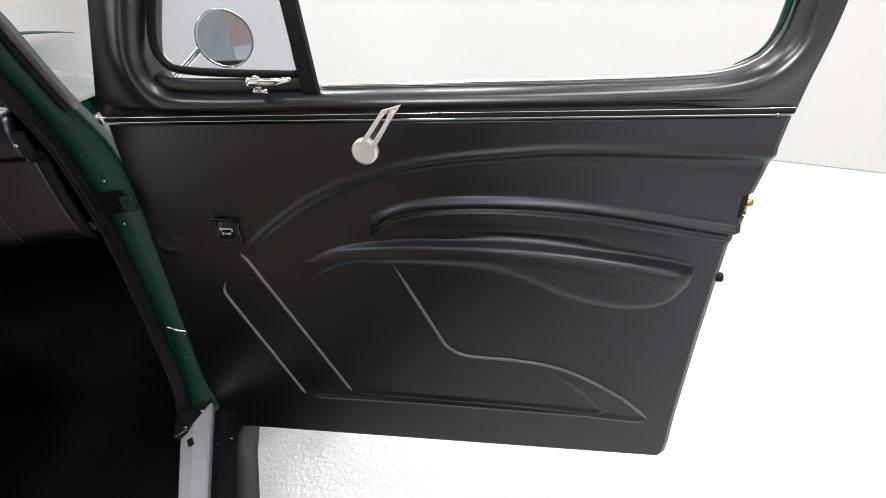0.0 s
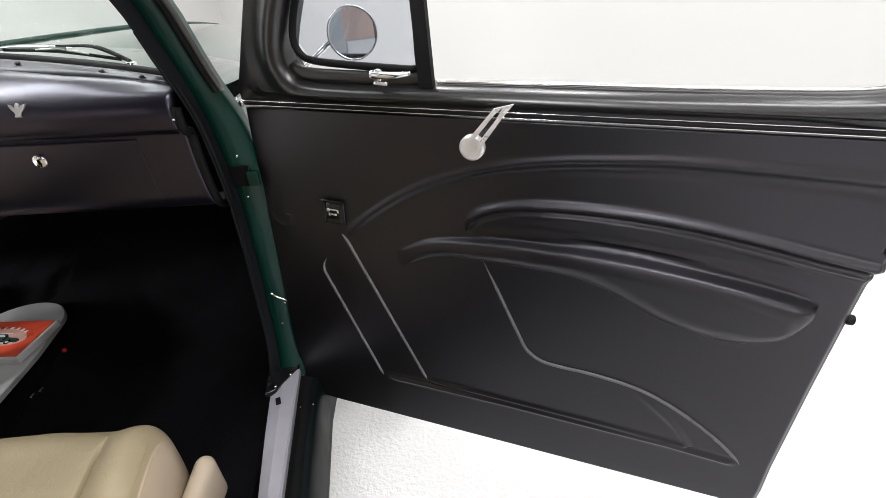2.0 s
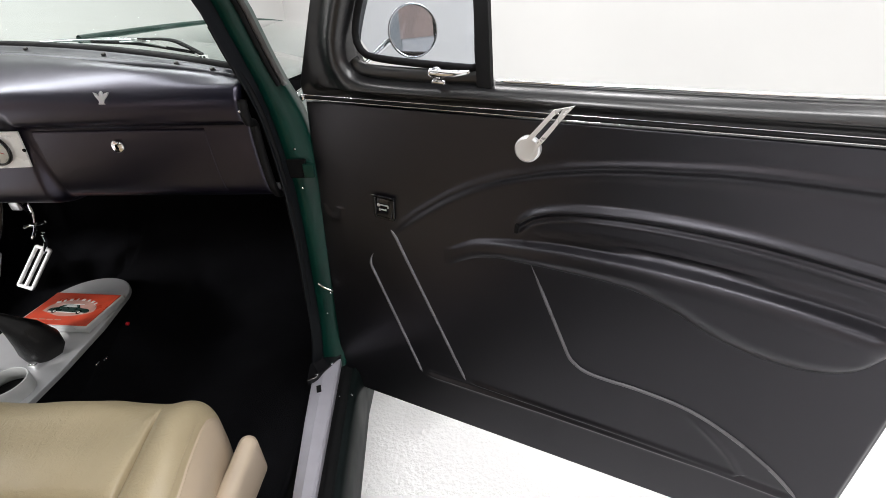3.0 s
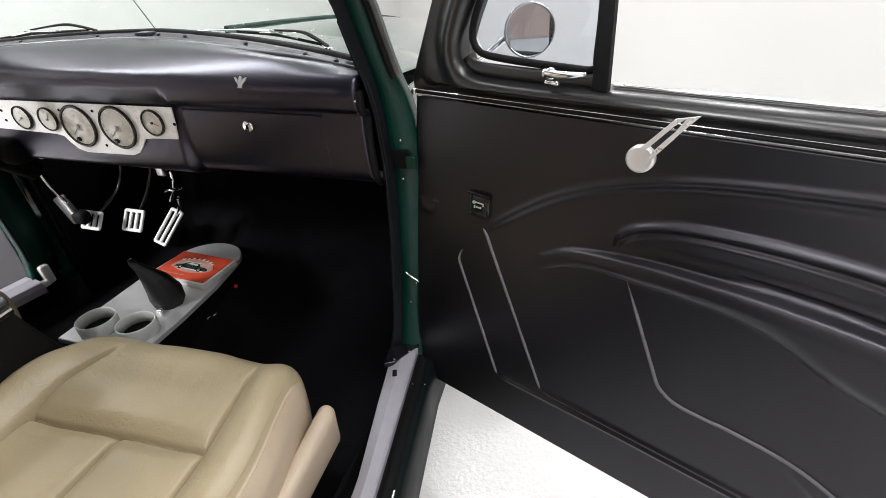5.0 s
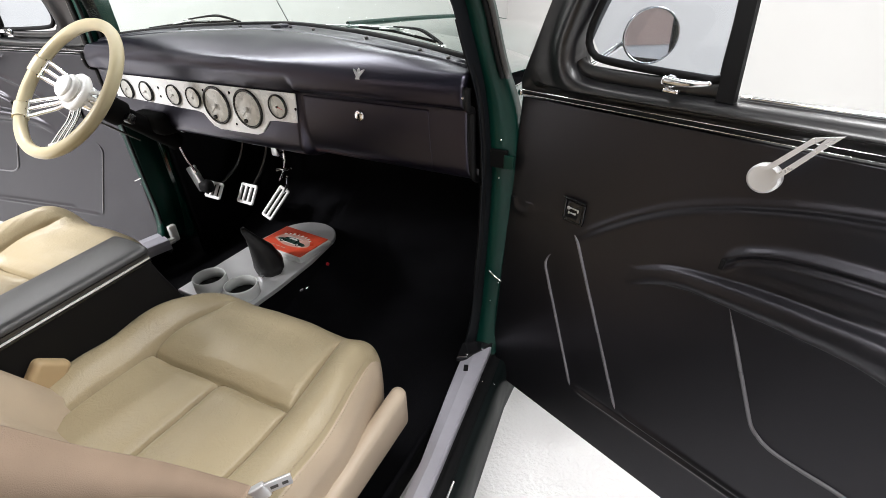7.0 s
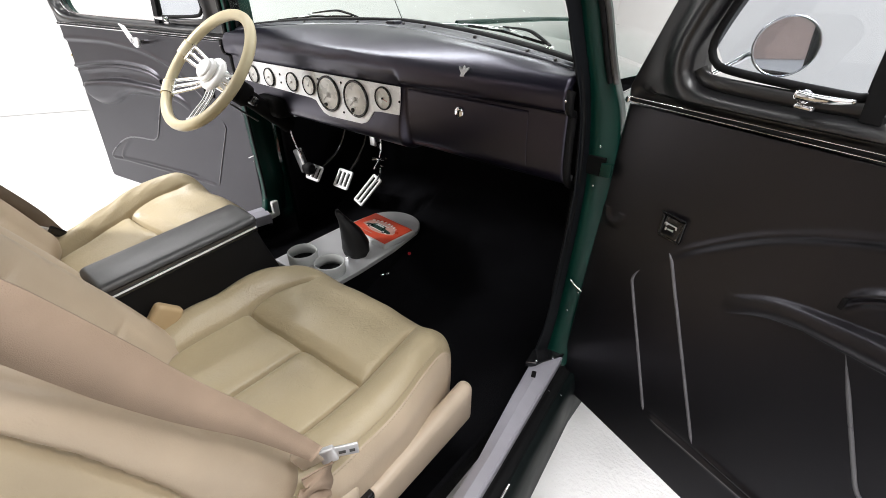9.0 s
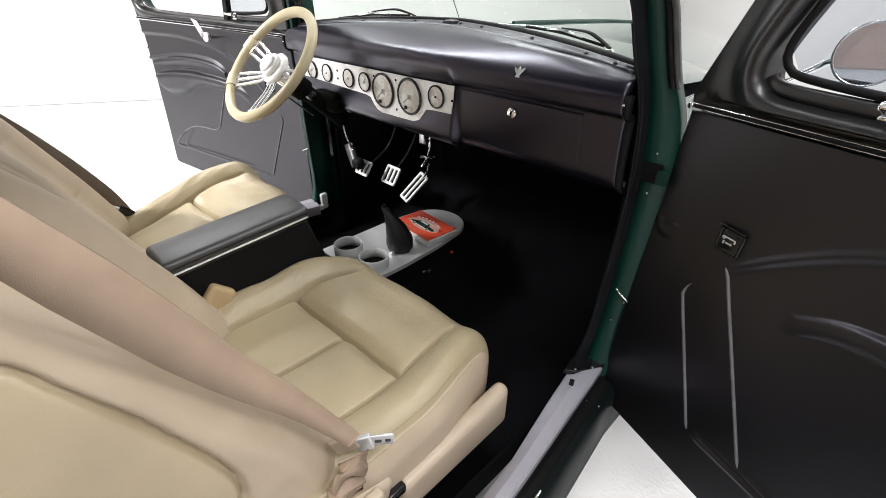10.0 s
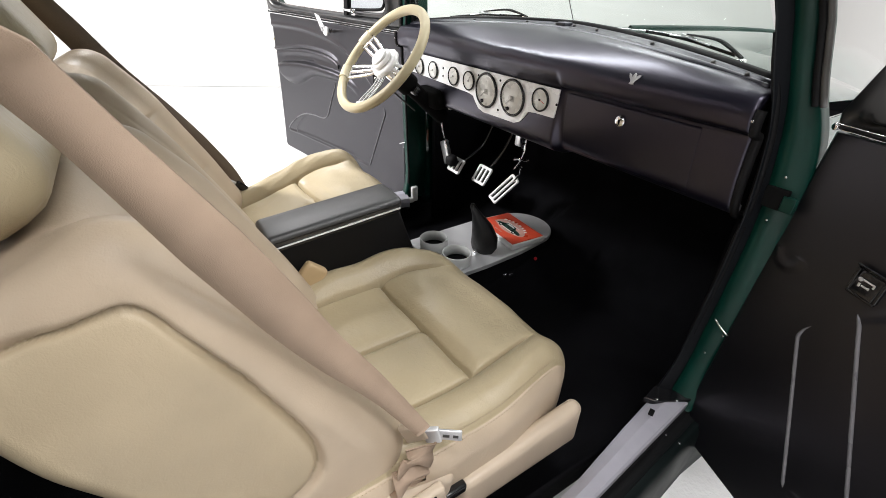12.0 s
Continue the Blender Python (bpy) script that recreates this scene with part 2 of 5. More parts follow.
def rbox(size, r, n=6, fn=None, at=(0, 0, 0), m=None, ends=0):
    """A box with rounded edges, n faces along each side; fn bends its points."""
    h = np.asarray(size, float) / 2
    r = min(r, *(h * 0.999))
    counts = np.maximum(2, n) if np.ndim(n) else np.array([n] * 3)
    bm_v, bm_f, idx = [], [], {}

    def axis(i):
        c = counts[i]
        inner = np.linspace(-h[i] + r, h[i] - r, c + 1)
        e = r * (np.linspace(0, 1, ends, endpoint=False) if ends else np.array([0, 0.3, 0.65]))
        return np.concatenate([-h[i] + e, inner, (h[i] - e)[::-1]])
    ax = [axis(i) for i in range(3)]
    for d in range(3):
        a, b = (d + 1) % 3, (d + 2) % 3
        for s in (-1, 1):
            na, nb = len(ax[a]), len(ax[b])
            ids = np.empty((na, nb), int)
            for i in range(na):
                for j in range(nb):
                    p = np.zeros(3)
                    p[d], p[a], p[b] = s * h[d], ax[a][i], ax[b][j]
                    c = np.clip(p, -h + r, h - r)
                    v = p - c
                    p = c + r * v / (np.linalg.norm(v) + 1e-12)
                    key = tuple(np.round(p, 6))
                    if key not in idx:
                        idx[key] = len(bm_v)
                        bm_v.append(p)
                    ids[i, j] = idx[key]
            for i in range(na - 1):
                for j in range(nb - 1):
                    q = (ids[i, j], ids[i + 1, j], ids[i + 1, j + 1], ids[i, j + 1])
                    q = q if s > 0 else q[::-1]
                    if len(set(q)) == 4:
                        bm_f.append(q)
                    elif len(set(q)) == 3:
                        bm_f.append(tuple(dict.fromkeys(q)))
    V = np.array(bm_v)
    if fn is not None:
        V = fn(V)
    V = V + np.asarray(at, float)
    if m is not None:
        V = np.array([m @ Vector(v) for v in V])
    return V, bm_f


def moved(src, m):
    return np.array([m @ Vector(v) for v in src[0]]), src[1]


def disc(r, h, k=32, m=None, bevel=0.15):
    """A short round plate along z with softened rims."""
    b = min(h, r) * bevel
    prof = [(0.0001, 0), (r - b, 0), (r, b), (r, h - b), (r - b, h), (0.0001, h)]
    V = [[(a * math.cos(t), a * math.sin(t), z) for t in np.linspace(0, 2 * math.pi, k, endpoint=False)] for a, z in prof]
    s = grid(V, wrap_v=True, cap=True)
    return moved(s, m) if m is not None else s


def ring(r0, r1, h, k=40, m=None):
    """A flat ring along z."""
    b = min(h, r1 - r0) * 0.25
    prof = [(r0, 0), (r1 - b, 0), (r1, b), (r1, h - b), (r1 - b, h), (r0 + b, h), (r0, h - b)]
    V = [[(a * math.cos(t), a * math.sin(t), z) for t in np.linspace(0, 2 * math.pi, k, endpoint=False)] for a, z in prof]
    s = grid(V, wrap_u=True, wrap_v=True)
    return moved(s, m) if m is not None else s


def slab(outline, z0, z1, m=None, bevel=0.0):
    """A plate with the given 2D outline, between two heights, its upper rim bevelled."""
    o = np.asarray(outline, float)
    c = o.mean(0)
    k = len(o)
    rows = [np.c_[o, np.full(k, z0)], np.c_[o, np.full(k, z1 - bevel)]]
    if bevel:
        d = c - o
        d /= np.linalg.norm(d, axis=1)[:, None]
        rows.append(np.c_[o + d * bevel, np.full(k, z1)])
    s = grid(np.array(rows), wrap_v=True, cap=True)
    return moved(s, m) if m is not None else s


def sstep(a, b, x):
    t = np.clip((np.asarray(x, float) - a) / (b - a), 0, 1)
    return t * t * (3 - 2 * t)


def dist_path(P, path):
    """Distance of points P (..., 2) from a polyline, and the share of its length at which it is met."""
    path = np.asarray(path, float)
    s = np.concatenate([[0], np.cumsum(np.linalg.norm(np.diff(path, axis=0), axis=1))])
    best, where, side = np.full(P.shape[:-1], 9.0), np.zeros(P.shape[:-1]), np.zeros(P.shape[:-1])
    for i in range(len(path) - 1):
        a, d = path[i], path[i + 1] - path[i]
        L = d @ d
        t = np.clip(((P - a) @ d) / L, 0, 1)
        v = P - a - t[..., None] * d
        e = np.linalg.norm(v, axis=-1)
        k = e < best
        best = np.where(k, e, best)
        where = np.where(k, (s[i] + t * math.sqrt(L)) / s[-1], where)
        side = np.where(k, np.sign(d[0] * v[..., 1] - d[1] * v[..., 0]), side)
    return best, where, side


# ---- the room ----
HIGH = 4.2
CORNERS = [(-1.88, 6.76), (8.48, -2.68), (2.6, -9.2), (-8.7, -5.46)]
slab_floor = rbox((24, 24, 0.2), 0.01, 2, at=(0, -1, -0.1))
tagged(part("floor", slab_floor, FLOOR, None, smooth=False), "glossy white epoxy showroom floor with fine orange-peel relief", "floor", kind="structure")
tagged(part("ceiling", rbox((24, 24, 0.2), 0.01, 2, at=(0, -1, HIGH + 0.1)), CEIL, None, smooth=False), "plain white showroom ceiling", "ceiling", kind="structure")
for i, nm in enumerate(("wall_north", "wall_east", "wall_south", "wall_west")):
    a, b = Vector((*CORNERS[i], 0)), Vector((*CORNERS[(i + 1) % 4], 0))
    d = (b - a)
    ang = math.atan2(d.y, d.x)
    m = Matrix.Translation(a + d / 2) @ Matrix.Rotation(ang, 4, "Z") @ Matrix.Translation((0, 0.1, HIGH / 2))
    w = rbox((d.length + 0.38, 0.2, HIGH), 0.01, 2, m=m)
    tagged(part(nm, w, WALL, None, smooth=False), "plain white showroom wall", "wall", kind="structure")
    if i in (1, 2):
        short, shift = (1.29, -0.445) if i == 1 else (0.4, 0)
        band = rbox((d.length - short, 0.03, 2.44), 0.005, 2, m=m @ Matrix.Translation((shift, -0.117, 0.86)))
        tagged(part("wall_panel", band, TAN_WALL, None, smooth=False), "brown cladding on the upper part of the wall", "wall panel", kind="structure")
    if i == 1:
        dado = rbox((1.0, 0.03, HIGH - 0.05), 0.005, 2, m=m @ Matrix.Translation((d.length / 2 - 0.60, -0.117, -0.02)))
        tagged(part("wall_panel", dado, GREY_WALL, None, smooth=False), "grey panel beside the corner of the room", "wall panel", kind="structure")


# ---- the car: doors ----
car = thing("car", "dark green vintage car with open doors and black interior", "car")


def paint(ob, material, test):
    """Give a second material to the faces that pass the test (centre, normal)."""
    ob.data.materials.append(material)
    for p in ob.data.polygons:
        if test(p.center, p.normal):
            p.material_index = len(ob.data.materials) - 1


def mixed(name, srcs, parent, label="", smooth=True):
    """One mesh made of pieces in several materials: (points and faces, material)."""
    mats = list(dict.fromkeys(m for _, m in srcs))
    v, f = join(*[s for s, _ in srcs])
    me = mesh_of(name, (v, f))
    for m in mats:
        me.materials.append(m)
    k = 0
    for s, m in srcs:
        for _ in s[1]:
            me.polygons[k].material_index = mats.index(m)
            k += 1
    me.polygons.foreach_set("use_smooth", [smooth] * len(me.polygons))
    ob = new(name, me)
    ob.parent = parent
    if label:
        ob["label"] = label
    return ob


HINGE_X, FOOT = 0.6338, 0.81
LEAN_Y, SHEAR = math.radians(0.636), -0.069


def door_matrix(angle, side):
    """Door axes: x from hinge to latch, y outwards (near door) and z up; the panel leans a little."""
    th = math.radians(angle)
    lean = Matrix.Rotation(LEAN_Y, 3, "Y")
    d, n = lean @ Vector((math.sin(th), -math.cos(th), 0)), lean @ Vector((-math.cos(th), -math.sin(th), 0))
    w = lean @ Vector((0, 0, 1)) + SHEAR * n
    m = Matrix.Identity(4)
    for c, v in enumerate((d, -side * n, w)):
        for r_ in range(3):
            m[r_][c] = v[r_] * (side if r_ == 0 else 1)
    m.translation = (side * HINGE_X, 0, FOOT)
    return m


BELT = lambda u: 1.068 + (u - 0.02) * 0.0392
BOTTOM = lambda u: 0.397 + (u - 0.09) * 0.092
LEFT = lambda w: np.interp(w, [0.40, 0.5, 0.9, 1.068], [0.010, 0.012, 0.016, 0.02])
RIGHT = lambda w: np.interp(w, [0.474, 0.480, 0.490, 0.52, 0.58, 0.76, 0.87, 0.932, 0.936, 0.970, 0.972, 1.0, 1.002, 1.04, 1.104], [0.918, 0.928, 0.9335, 0.9335, 0.929, 0.922, 0.919, 0.918, 0.9215, 0.926, 0.9195, 0.9195, 0.927, 0.934, 0.937])
LINE_A = smooth_path([(0.165, 0.815), (0.20, 0.865), (0.294, 0.941), (0.373, 0.985), (0.461, 1.016), (0.541, 1.033), (0.617, 1.043), (0.689, 1.050), (0.826, 1.053), (0.96, 1.053)], 50)
LINE_B = smooth_path([(0.412, 0.905), (0.425, 0.928), (0.447, 0.944), (0.491, 0.958), (0.565, 0.967), (0.644, 0.970), (0.72, 0.968), (0.796, 0.961), (0.869, 0.952), (0.96, 0.943)], 50)
LINE_C = smooth_path([(0.302, 0.851), (0.359, 0.879), (0.452, 0.894), (0.54, 0.898), (0.624, 0.900), (0.706, 0.898), (0.785, 0.892), (0.861, 0.882)], 40)
LINE_CL = smooth_path([(0.302, 0.851), (0.403, 0.857), (0.50, 0.862), (0.583, 0.862), (0.644, 0.847), (0.697, 0.824), (0.749, 0.810), (0.795, 0.807), (0.832, 0.813), (0.858, 0.830), (0.874, 0.858)], 50)
LINE_3 = np.concatenate([[(0.445, 0.859)], smooth_path([(0.519, 0.716), (0.531, 0.697), (0.558, 0.682), (0.600, 0.6805), (0.636, 0.682), (0.712, 0.676), (0.779, 0.651), (0.840, 0.614), (0.878, 0.582), (0.887, 0.571)], 40)])
LINE_3B = smooth_path([(0.70, 0.672), (0.745, 0.645), (0.785, 0.612), (0.812, 0.577)], 16)
LOW_A = np.array([(0.245, 0.530), (0.50, 0.551), (0.78, 0.568), (0.885, 0.569)])
LOW_B = np.array([(0.345, 0.556), (0.495, 0.563), (0.642, 0.571), (0.81, 0.577)])
LINE_2 = np.array([(0.190, 0.842), (0.198, 0.834), (0.341, 0.556)])
LINE_1 = smooth_path([(0.141, 0.797), (0.134, 0.784), (0.1325, 0.771), (0.138, 0.755), (0.190, 0.643), (0.241, 0.532)], 40)


def poly_mask(P, poly):
    x, y = P[..., 0], P[..., 1]
    inside = np.zeros(x.shape, bool)
    for (x0, y0), (x1, y1) in zip(poly, np.roll(poly, -1, 0)):
        if y0 != y1:
            inside ^= ((y0 > y) != (y1 > y)) & (x < (x1 - x0) * (y - y0) / (y1 - y0) + x0)
    return inside


def panel_relief(P):
    """How far the moulded panel stands out, over the door's own plane."""
    n = np.zeros(P.shape[:-1])

    def bead(path, h, w, f0=0.03, f1=0.03):
        d, s, _ = dist_path(P, path)
        return h * np.exp(-(d / w) ** 2) * sstep(0, f0, s) * sstep(0, f1, 1 - s)

    def step(path, h, w, f0=0.2, reach=0.06):
        d, s, side = dist_path(P, path)
        return -h * sstep(-w, w, -side * d) * np.exp(-(d / reach) ** 2) * sstep(0, f0, s)
    # upper sweep: a soft step with a second crease below it
    n += step(LINE_A, 0.005, 0.009, 0.16) + bead(LINE_A, 0.0046, 0.0068, 0.14, 0.001)
    n -= bead(LINE_A - [0, 0.014], 0.0010, 0.006, 0.45, 0.001)
    # armrest cove and its roll
    LB = LINE_B + [0, 0.004]
    n += bead(LB, 0.0075, 0.006, 0.08, 0.001) - bead(LB - [0, 0.011], 0.0045, 0.0045, 0.06, 0.001)
    n += bead(LB - [0, 0.019], 0.0014, 0.004, 0.75, 0.001)
    u, w = P[..., 0], P[..., 1]
    wt, wb = np.interp(u, LINE_C[:, 0], LINE_C[:, 1]), np.interp(u, LINE_B[:, 0], LINE_B[:, 1])
    wl = np.interp(u, LINE_CL[:, 0], LINE_CL[:, 1])
    rp = smooth_path([(0.29, 0), (0.34, 0.007), (0.45, 0.019), (0.60, 0.023), (0.72, 0.026), (0.80, 0.029), (0.89, 0.030)], 80)
    rise = np.interp(u, rp[:, 0], rp[:, 1]) * (1 - (1 - np.clip((0.882 - u) / 0.034, 0, 1)) ** 2) ** 0.55
    wt = wt + 0.30 * rise + 0.005 * sstep(0.40, 0.60, u)
    along = sstep(0.41, 0.47, u) * (1 - sstep(0.80, 0.90, u))
    n -= 0.005 * along * sstep(0, 0.020, w - wt - 0.008) * sstep(0.010, 0.050, wb - w)
    # hand slot in the cove
    n -= 0.0045 * sstep(0.55, 0.62, u) * (1 - sstep(0.66, 0.77, u)) * sstep(0.002, 0.006, w - wt) * (1 - sstep(0.010, 0.015, w - wt))
    # armrest roll, growing into a blister towards the latch
    wl = np.minimum(wl, wt - 0.034)
    v = np.clip((w - wl) / (wt - wl), -1, 2)
    tall = wt - wl
    b = (1 - v) * tall
    round_ = np.minimum(0.022, 0.55 * tall)
    crest = np.clip((b - 0.003) / round_, 0, 1)
    lip = 0.66 * sstep(-0.0025, 0.0035, b)
    roll = lip + 0.34 * np.sqrt(np.clip(1 - (1 - crest) ** 2, 0, 1))
    face = 1 - 0.16 * np.clip((b - round_) / 0.07, 0, 1)
    foot = np.clip(v * tall / np.minimum(0.034, 0.6 * tall), 0, 1)
    prof = np.where(v > -1, roll * face * (1 - (1 - foot) ** 2) ** 0.75, 0)
    n += rise * prof
    # pressed lines
    n += bead(LINE_3B, 0.003, 0.006, 0.5, 0.03)
    n += bead(LOW_A, 0.0035, 0.005, 0.05, 0.03) - bead(LOW_A + [0, 0.008], 0.0012, 0.005) + bead(LOW_B, 0.0035, 0.005, 0.05, 0.02)
    # dimple by the hinge, wrap at the rims
    e = np.hypot(P[..., 0] - 0.052, P[..., 1] - 0.872)
    n += np.where(P[..., 1] < 0.876, 1, 0.2) * 0.0015 * np.exp(-((e - 0.02) / 0.008) ** 2) * (P[..., 1] < 0.88)
    return n


def build_door(side, angle, label):
    L = lambda u, w, n=0.0: np.stack(np.broadcast_arrays(np.asarray(u, float), -side * np.asarray(n, float), np.asarray(w, float) - FOOT), -1)

    def piece(name, src, material, label="", smooth=True):
        return sub(name, src, material, door, label, smooth)
    # moulded inner panel
    nu, nw = (520, 420) if side > 0 else (240, 190)
    t, s = np.meshgrid(np.linspace(0, 1, nw), np.linspace(0, 1, nu))
    w = np.zeros((nu, nw))
    u = 0.01 + 0.92 * s
    for _ in range(3):
        w = BOTTOM(u) + t * (BELT(u) - 0.004 - BOTTOM(u))
        u = LEFT(w) + s * (RIGHT(w) - LEFT(w))
    n = panel_relief(np.stack([u, w], -1))
    edge = np.minimum(np.minimum(u - LEFT(w), RIGHT(w) - u), w - BOTTOM(u))
    n = n - 0.006 * (1 - sstep(0, 0.008, edge))
    door = part("door", shell(L(u, w, n), (0, side * 0.014, 0)), TRIM, car, label, m=door_matrix(angle, side))
    for path in (LINE_3, LINE_2, LINE_1) if side > 0 else (LINE_3, LINE_1):
        p = smooth_path(path, 70) if len(path) < 6 else np.stack([np.interp(np.linspace(0, 1, 120), np.concatenate([[0], np.cumsum(np.linalg.norm(np.diff(path, axis=0), axis=1))]) / np.linalg.norm(np.diff(path, axis=0), axis=1).sum(), path[:, q]) for q in (0, 1)], 1)
        depth = panel_relief(p)
        k = len(p)
        r_ = 0.0029 * np.clip(np.minimum(np.arange(k) / (k * 0.10), np.arange(k)[::-1] / (k * 0.04)) + 0.1, 0, 1)
        piece("piping", tube(L(p[:, 0], p[:, 1], depth + 0.0008), r_, 8, up=(0, 1, 0)), LIT_BEAD, "raised vinyl bead on the panel, its highlight in a lighter grey")
    # window surround
    IN = smooth_path([(0.26, 1.44), (0.19, 1.33), (0.143, 1.225), (0.124, 1.176), (0.119, 1.150), (0.125, 1.128), (0.146, 1.1145), (0.20, 1.1125), (0.28, 1.1150), (0.36, 1.1195), (0.612, 1.1285), (0.747, 1.1345), (0.81, 1.1380), (0.852, 1.1425), (0.880, 1.1510), (0.897, 1.1640), (0.907, 1.184), (0.910, 1.212), (0.911, 1.30), (0.905, 1.42), (0.86, 1.475), (0.6, 1.485), (0.35, 1.48), (0.26, 1.44)], 360)
    OUT = np.array([(0.20, 1.53), (0.066, 1.226), (0.016, 1.092), (0.02, BELT(0.02) + 0.004), (0.10, BELT(0.1) + 0.004), (0.30, BELT(0.3) + 0.004), (0.60, BELT(0.6) + 0.004), (0.90, BELT(0.9) + 0.004), (0.937, BELT(0.937) + 0.004), (0.942, 1.21), (0.945, 1.50), (0.90, 1.545), (0.30, 1.545), (0.20, 1.53)])
    c = np.array([0.5, 1.28])
    outp = []
    for p in IN:
        d = p - c
        best = None
        for a, b in zip(OUT[:-1], OUT[1:]):
            A = np.array([d, a - b]).T
            if abs(np.linalg.det(A)) > 1e-9:
                k, q = np.linalg.solve(A, a - c)
                if k > 0 and -1e-6 <= q <= 1 + 1e-6 and (best is None or k < best):
                    best = k
        outp.append(c + d * best)
    outp = np.array(outp)
    sv = np.linspace(0, 1, 64)
    UV = IN[:, None] * (1 - sv)[None, :, None] + outp[:, None] * sv[None, :, None]
    # one soft roll of even width round the opening
    ph = smooth_path([(0, -0.022), (0.002, -0.006), (0.006, 0.0035), (0.011, 0.0085), (0.018, 0.0105), (0.027, 0.0085), (0.038, 0.0035), (0.050, 0.0), (0.070, -0.0015), (0.10, -0.002), (0.2, -0.002)], 200)
    prof = np.interp(dist_path(UV, IN)[0], ph[:, 0], ph[:, 1])
    # recessed band along the belt, under a crisp lip
    above = UV[..., 1] - BELT(UV[..., 0]) - 0.004
    prof = prof - 0.013 * (1 - sstep(0.0125, 0.0165, above)) * sstep(0.0, 0.03, UV[..., 0] - 0.02) * (1 - sstep(0.78, 0.90, UV[..., 0]))
    piece("window_surround", shell(L(UV[..., 0], UV[..., 1], prof), (0, side * 0.02, 0)), FRAME, "satin black painted window surround")
    # outer skin
    skin_lo = np.array([[(LEFT(a) + b * (RIGHT(a) + 0.004 - LEFT(a)), max(a, BOTTOM(LEFT(a) + b * 0.92) + 0.004)) for b in np.linspace(0, 1, 12)] for a in np.linspace(0.41, 1.08, 10)])
    bow = 0.03 * np.sin(np.linspace(0, math.pi, 10))[:, None] + np.zeros((10, 12))
    piece("outer_skin", shell(L(skin_lo[..., 0], skin_lo[..., 1], -0.055 - bow), (0, -side * 0.03, 0)), GLOSS, "dark green painted outer skin")
    ko = np.stack([np.where(IN[:, 0] < 0.8, 0.45, 0.22), np.ones(len(IN))], 1)[..., None]
    UVo = IN[:, None] * (1 - ko) + outp[:, None] * ko
    piece("outer_frame", shell(L(UVo[..., 0], UVo[..., 1], np.full(UVo.shape[:2], -0.045)), (0, side * 0.02, 0)), GREEN, "green painted outer window frame")
    # belt trim, two bright strips
    for dw, r_, mt in ((0.0045, 0.0028, RUBBER), (0.0012, 0.0009, CHROME), (0.0080, 0.0009, CHROME)):
        uu = np.linspace(0.022, 0.9325, 30)
        piece("belt_strip", tube(L(uu, BELT(uu) + dw, 0.0035), r_, 8), mt, "thin belt strip")
    piece("screw", disc(0.005, 0.004, 12, Matrix.Translation(tuple(L(0.026, BELT(0.026) + 0.004, 0.006))) @ Matrix.Rotation(math.radians(90 * side), 4, "X")), CHROME)
    # vent window post, rubber and glass
    post = [(0.3625, 1.116), (0.3415, 1.116), (0.319, 1.36), (0.309, 1.48), (0.326, 1.48), (0.3375, 1.36)]
    piece("vent_post", shell(L(*[np.array([[post[1], post[2], post[3]], [post[0], post[5], post[4]]])[..., i] for i in (0, 1)], 0.001), (0, side * 0.010, 0)), RUBBER, "black vent window post", False)
    fr = smooth_path([(0.126, 1.136), (0.146, 1.122), (0.24, 1.121), (0.345, 1.1255)], 24)
    piece("vent_frame", tube(L(fr[:, 0], fr[:, 1], -0.012), 0.0105, 10, up=(0, 1, 0), flat=0.5), FRAME, "black vent window frame")
    ven = smooth_path([(0.326, 1.36), (0.336, 1.16), (0.338, 1.140), (0.30, 1.137), (0.165, 1.141), (0.138, 1.156), (0.134, 1.178), (0.150, 1.225), (0.197, 1.33), (0.262, 1.432)], 60)
    piece("vent_seal", tube(L(ven[:, 0], ven[:, 1], -0.012), 0.0055, 8, up=(0, 1, 0)), RUBBER, "black rubber vent seal")
    vp = np.array([(0.336, 1.14), (0.16, 1.14), (0.135, 1.17), (0.15, 1.225), (0.197, 1.33), (0.26, 1.43), (0.322, 1.46)])
    piece("vent_glass", grid(np.array([L(vp[:, 0], vp[:, 1], -0.016), L(vp[:, 0], vp[:, 1], -0.020)]), wrap_v=True, cap=True), PANE, "clear vent window glass", False)
    sl = smooth_path([(0.362, 1.1225), (0.612, 1.1315), (0.747, 1.1375), (0.812, 1.1410), (0.850, 1.1450), (0.878, 1.1535), (0.894, 1.1660), (0.9035, 1.185)], 40)
    piece("glass_edge", tube(L(sl[:, 0], sl[:, 1], -0.018), [0.003, 0.003, 0.003, 0.0022, 0.0008], 8), CHROME, "bright top edge of the lowered window")
    piece("rear_channel", tube(L(*smooth_path([(0.868, 1.1515), (0.890, 1.1645), (0.9025, 1.187), (0.9060, 1.215), (0.906, 1.40)], 30).T, -0.030), [0.0006, 0.003, 0.0055, 0.006, 0.006], 8, up=(0, 1, 0)), GREEN, "green window channel")
    # vent latch
    base = tuple(L(0.285, 1.131, 0.012))
    piece("vent_latch", join(rbox((0.016, 0.016, 0.017), 0.0079, 4, at=base), tube(L(np.array([0.282, 0.30, 0.32, 0.338]), np.array([1.1335, 1.1335, 1.1345, 1.137]), np.array([0.024, 0.026, 0.024, 0.018])), [0.0055, 0.005, 0.0045, 0.0025], 12, n=16), rbox((0.022, 0.008, 0.006), 0.0028, 2, at=tuple(L(0.288, 1.1195, 0.010)))), CHROME, "chrome vent window latch")
    # window crank
    hub = tuple(L(0.4335, 1.0545, 0.034))
    rot = Matrix.Translation(hub) @ Matrix.Rotation(math.radians(90 * side), 4, "X")
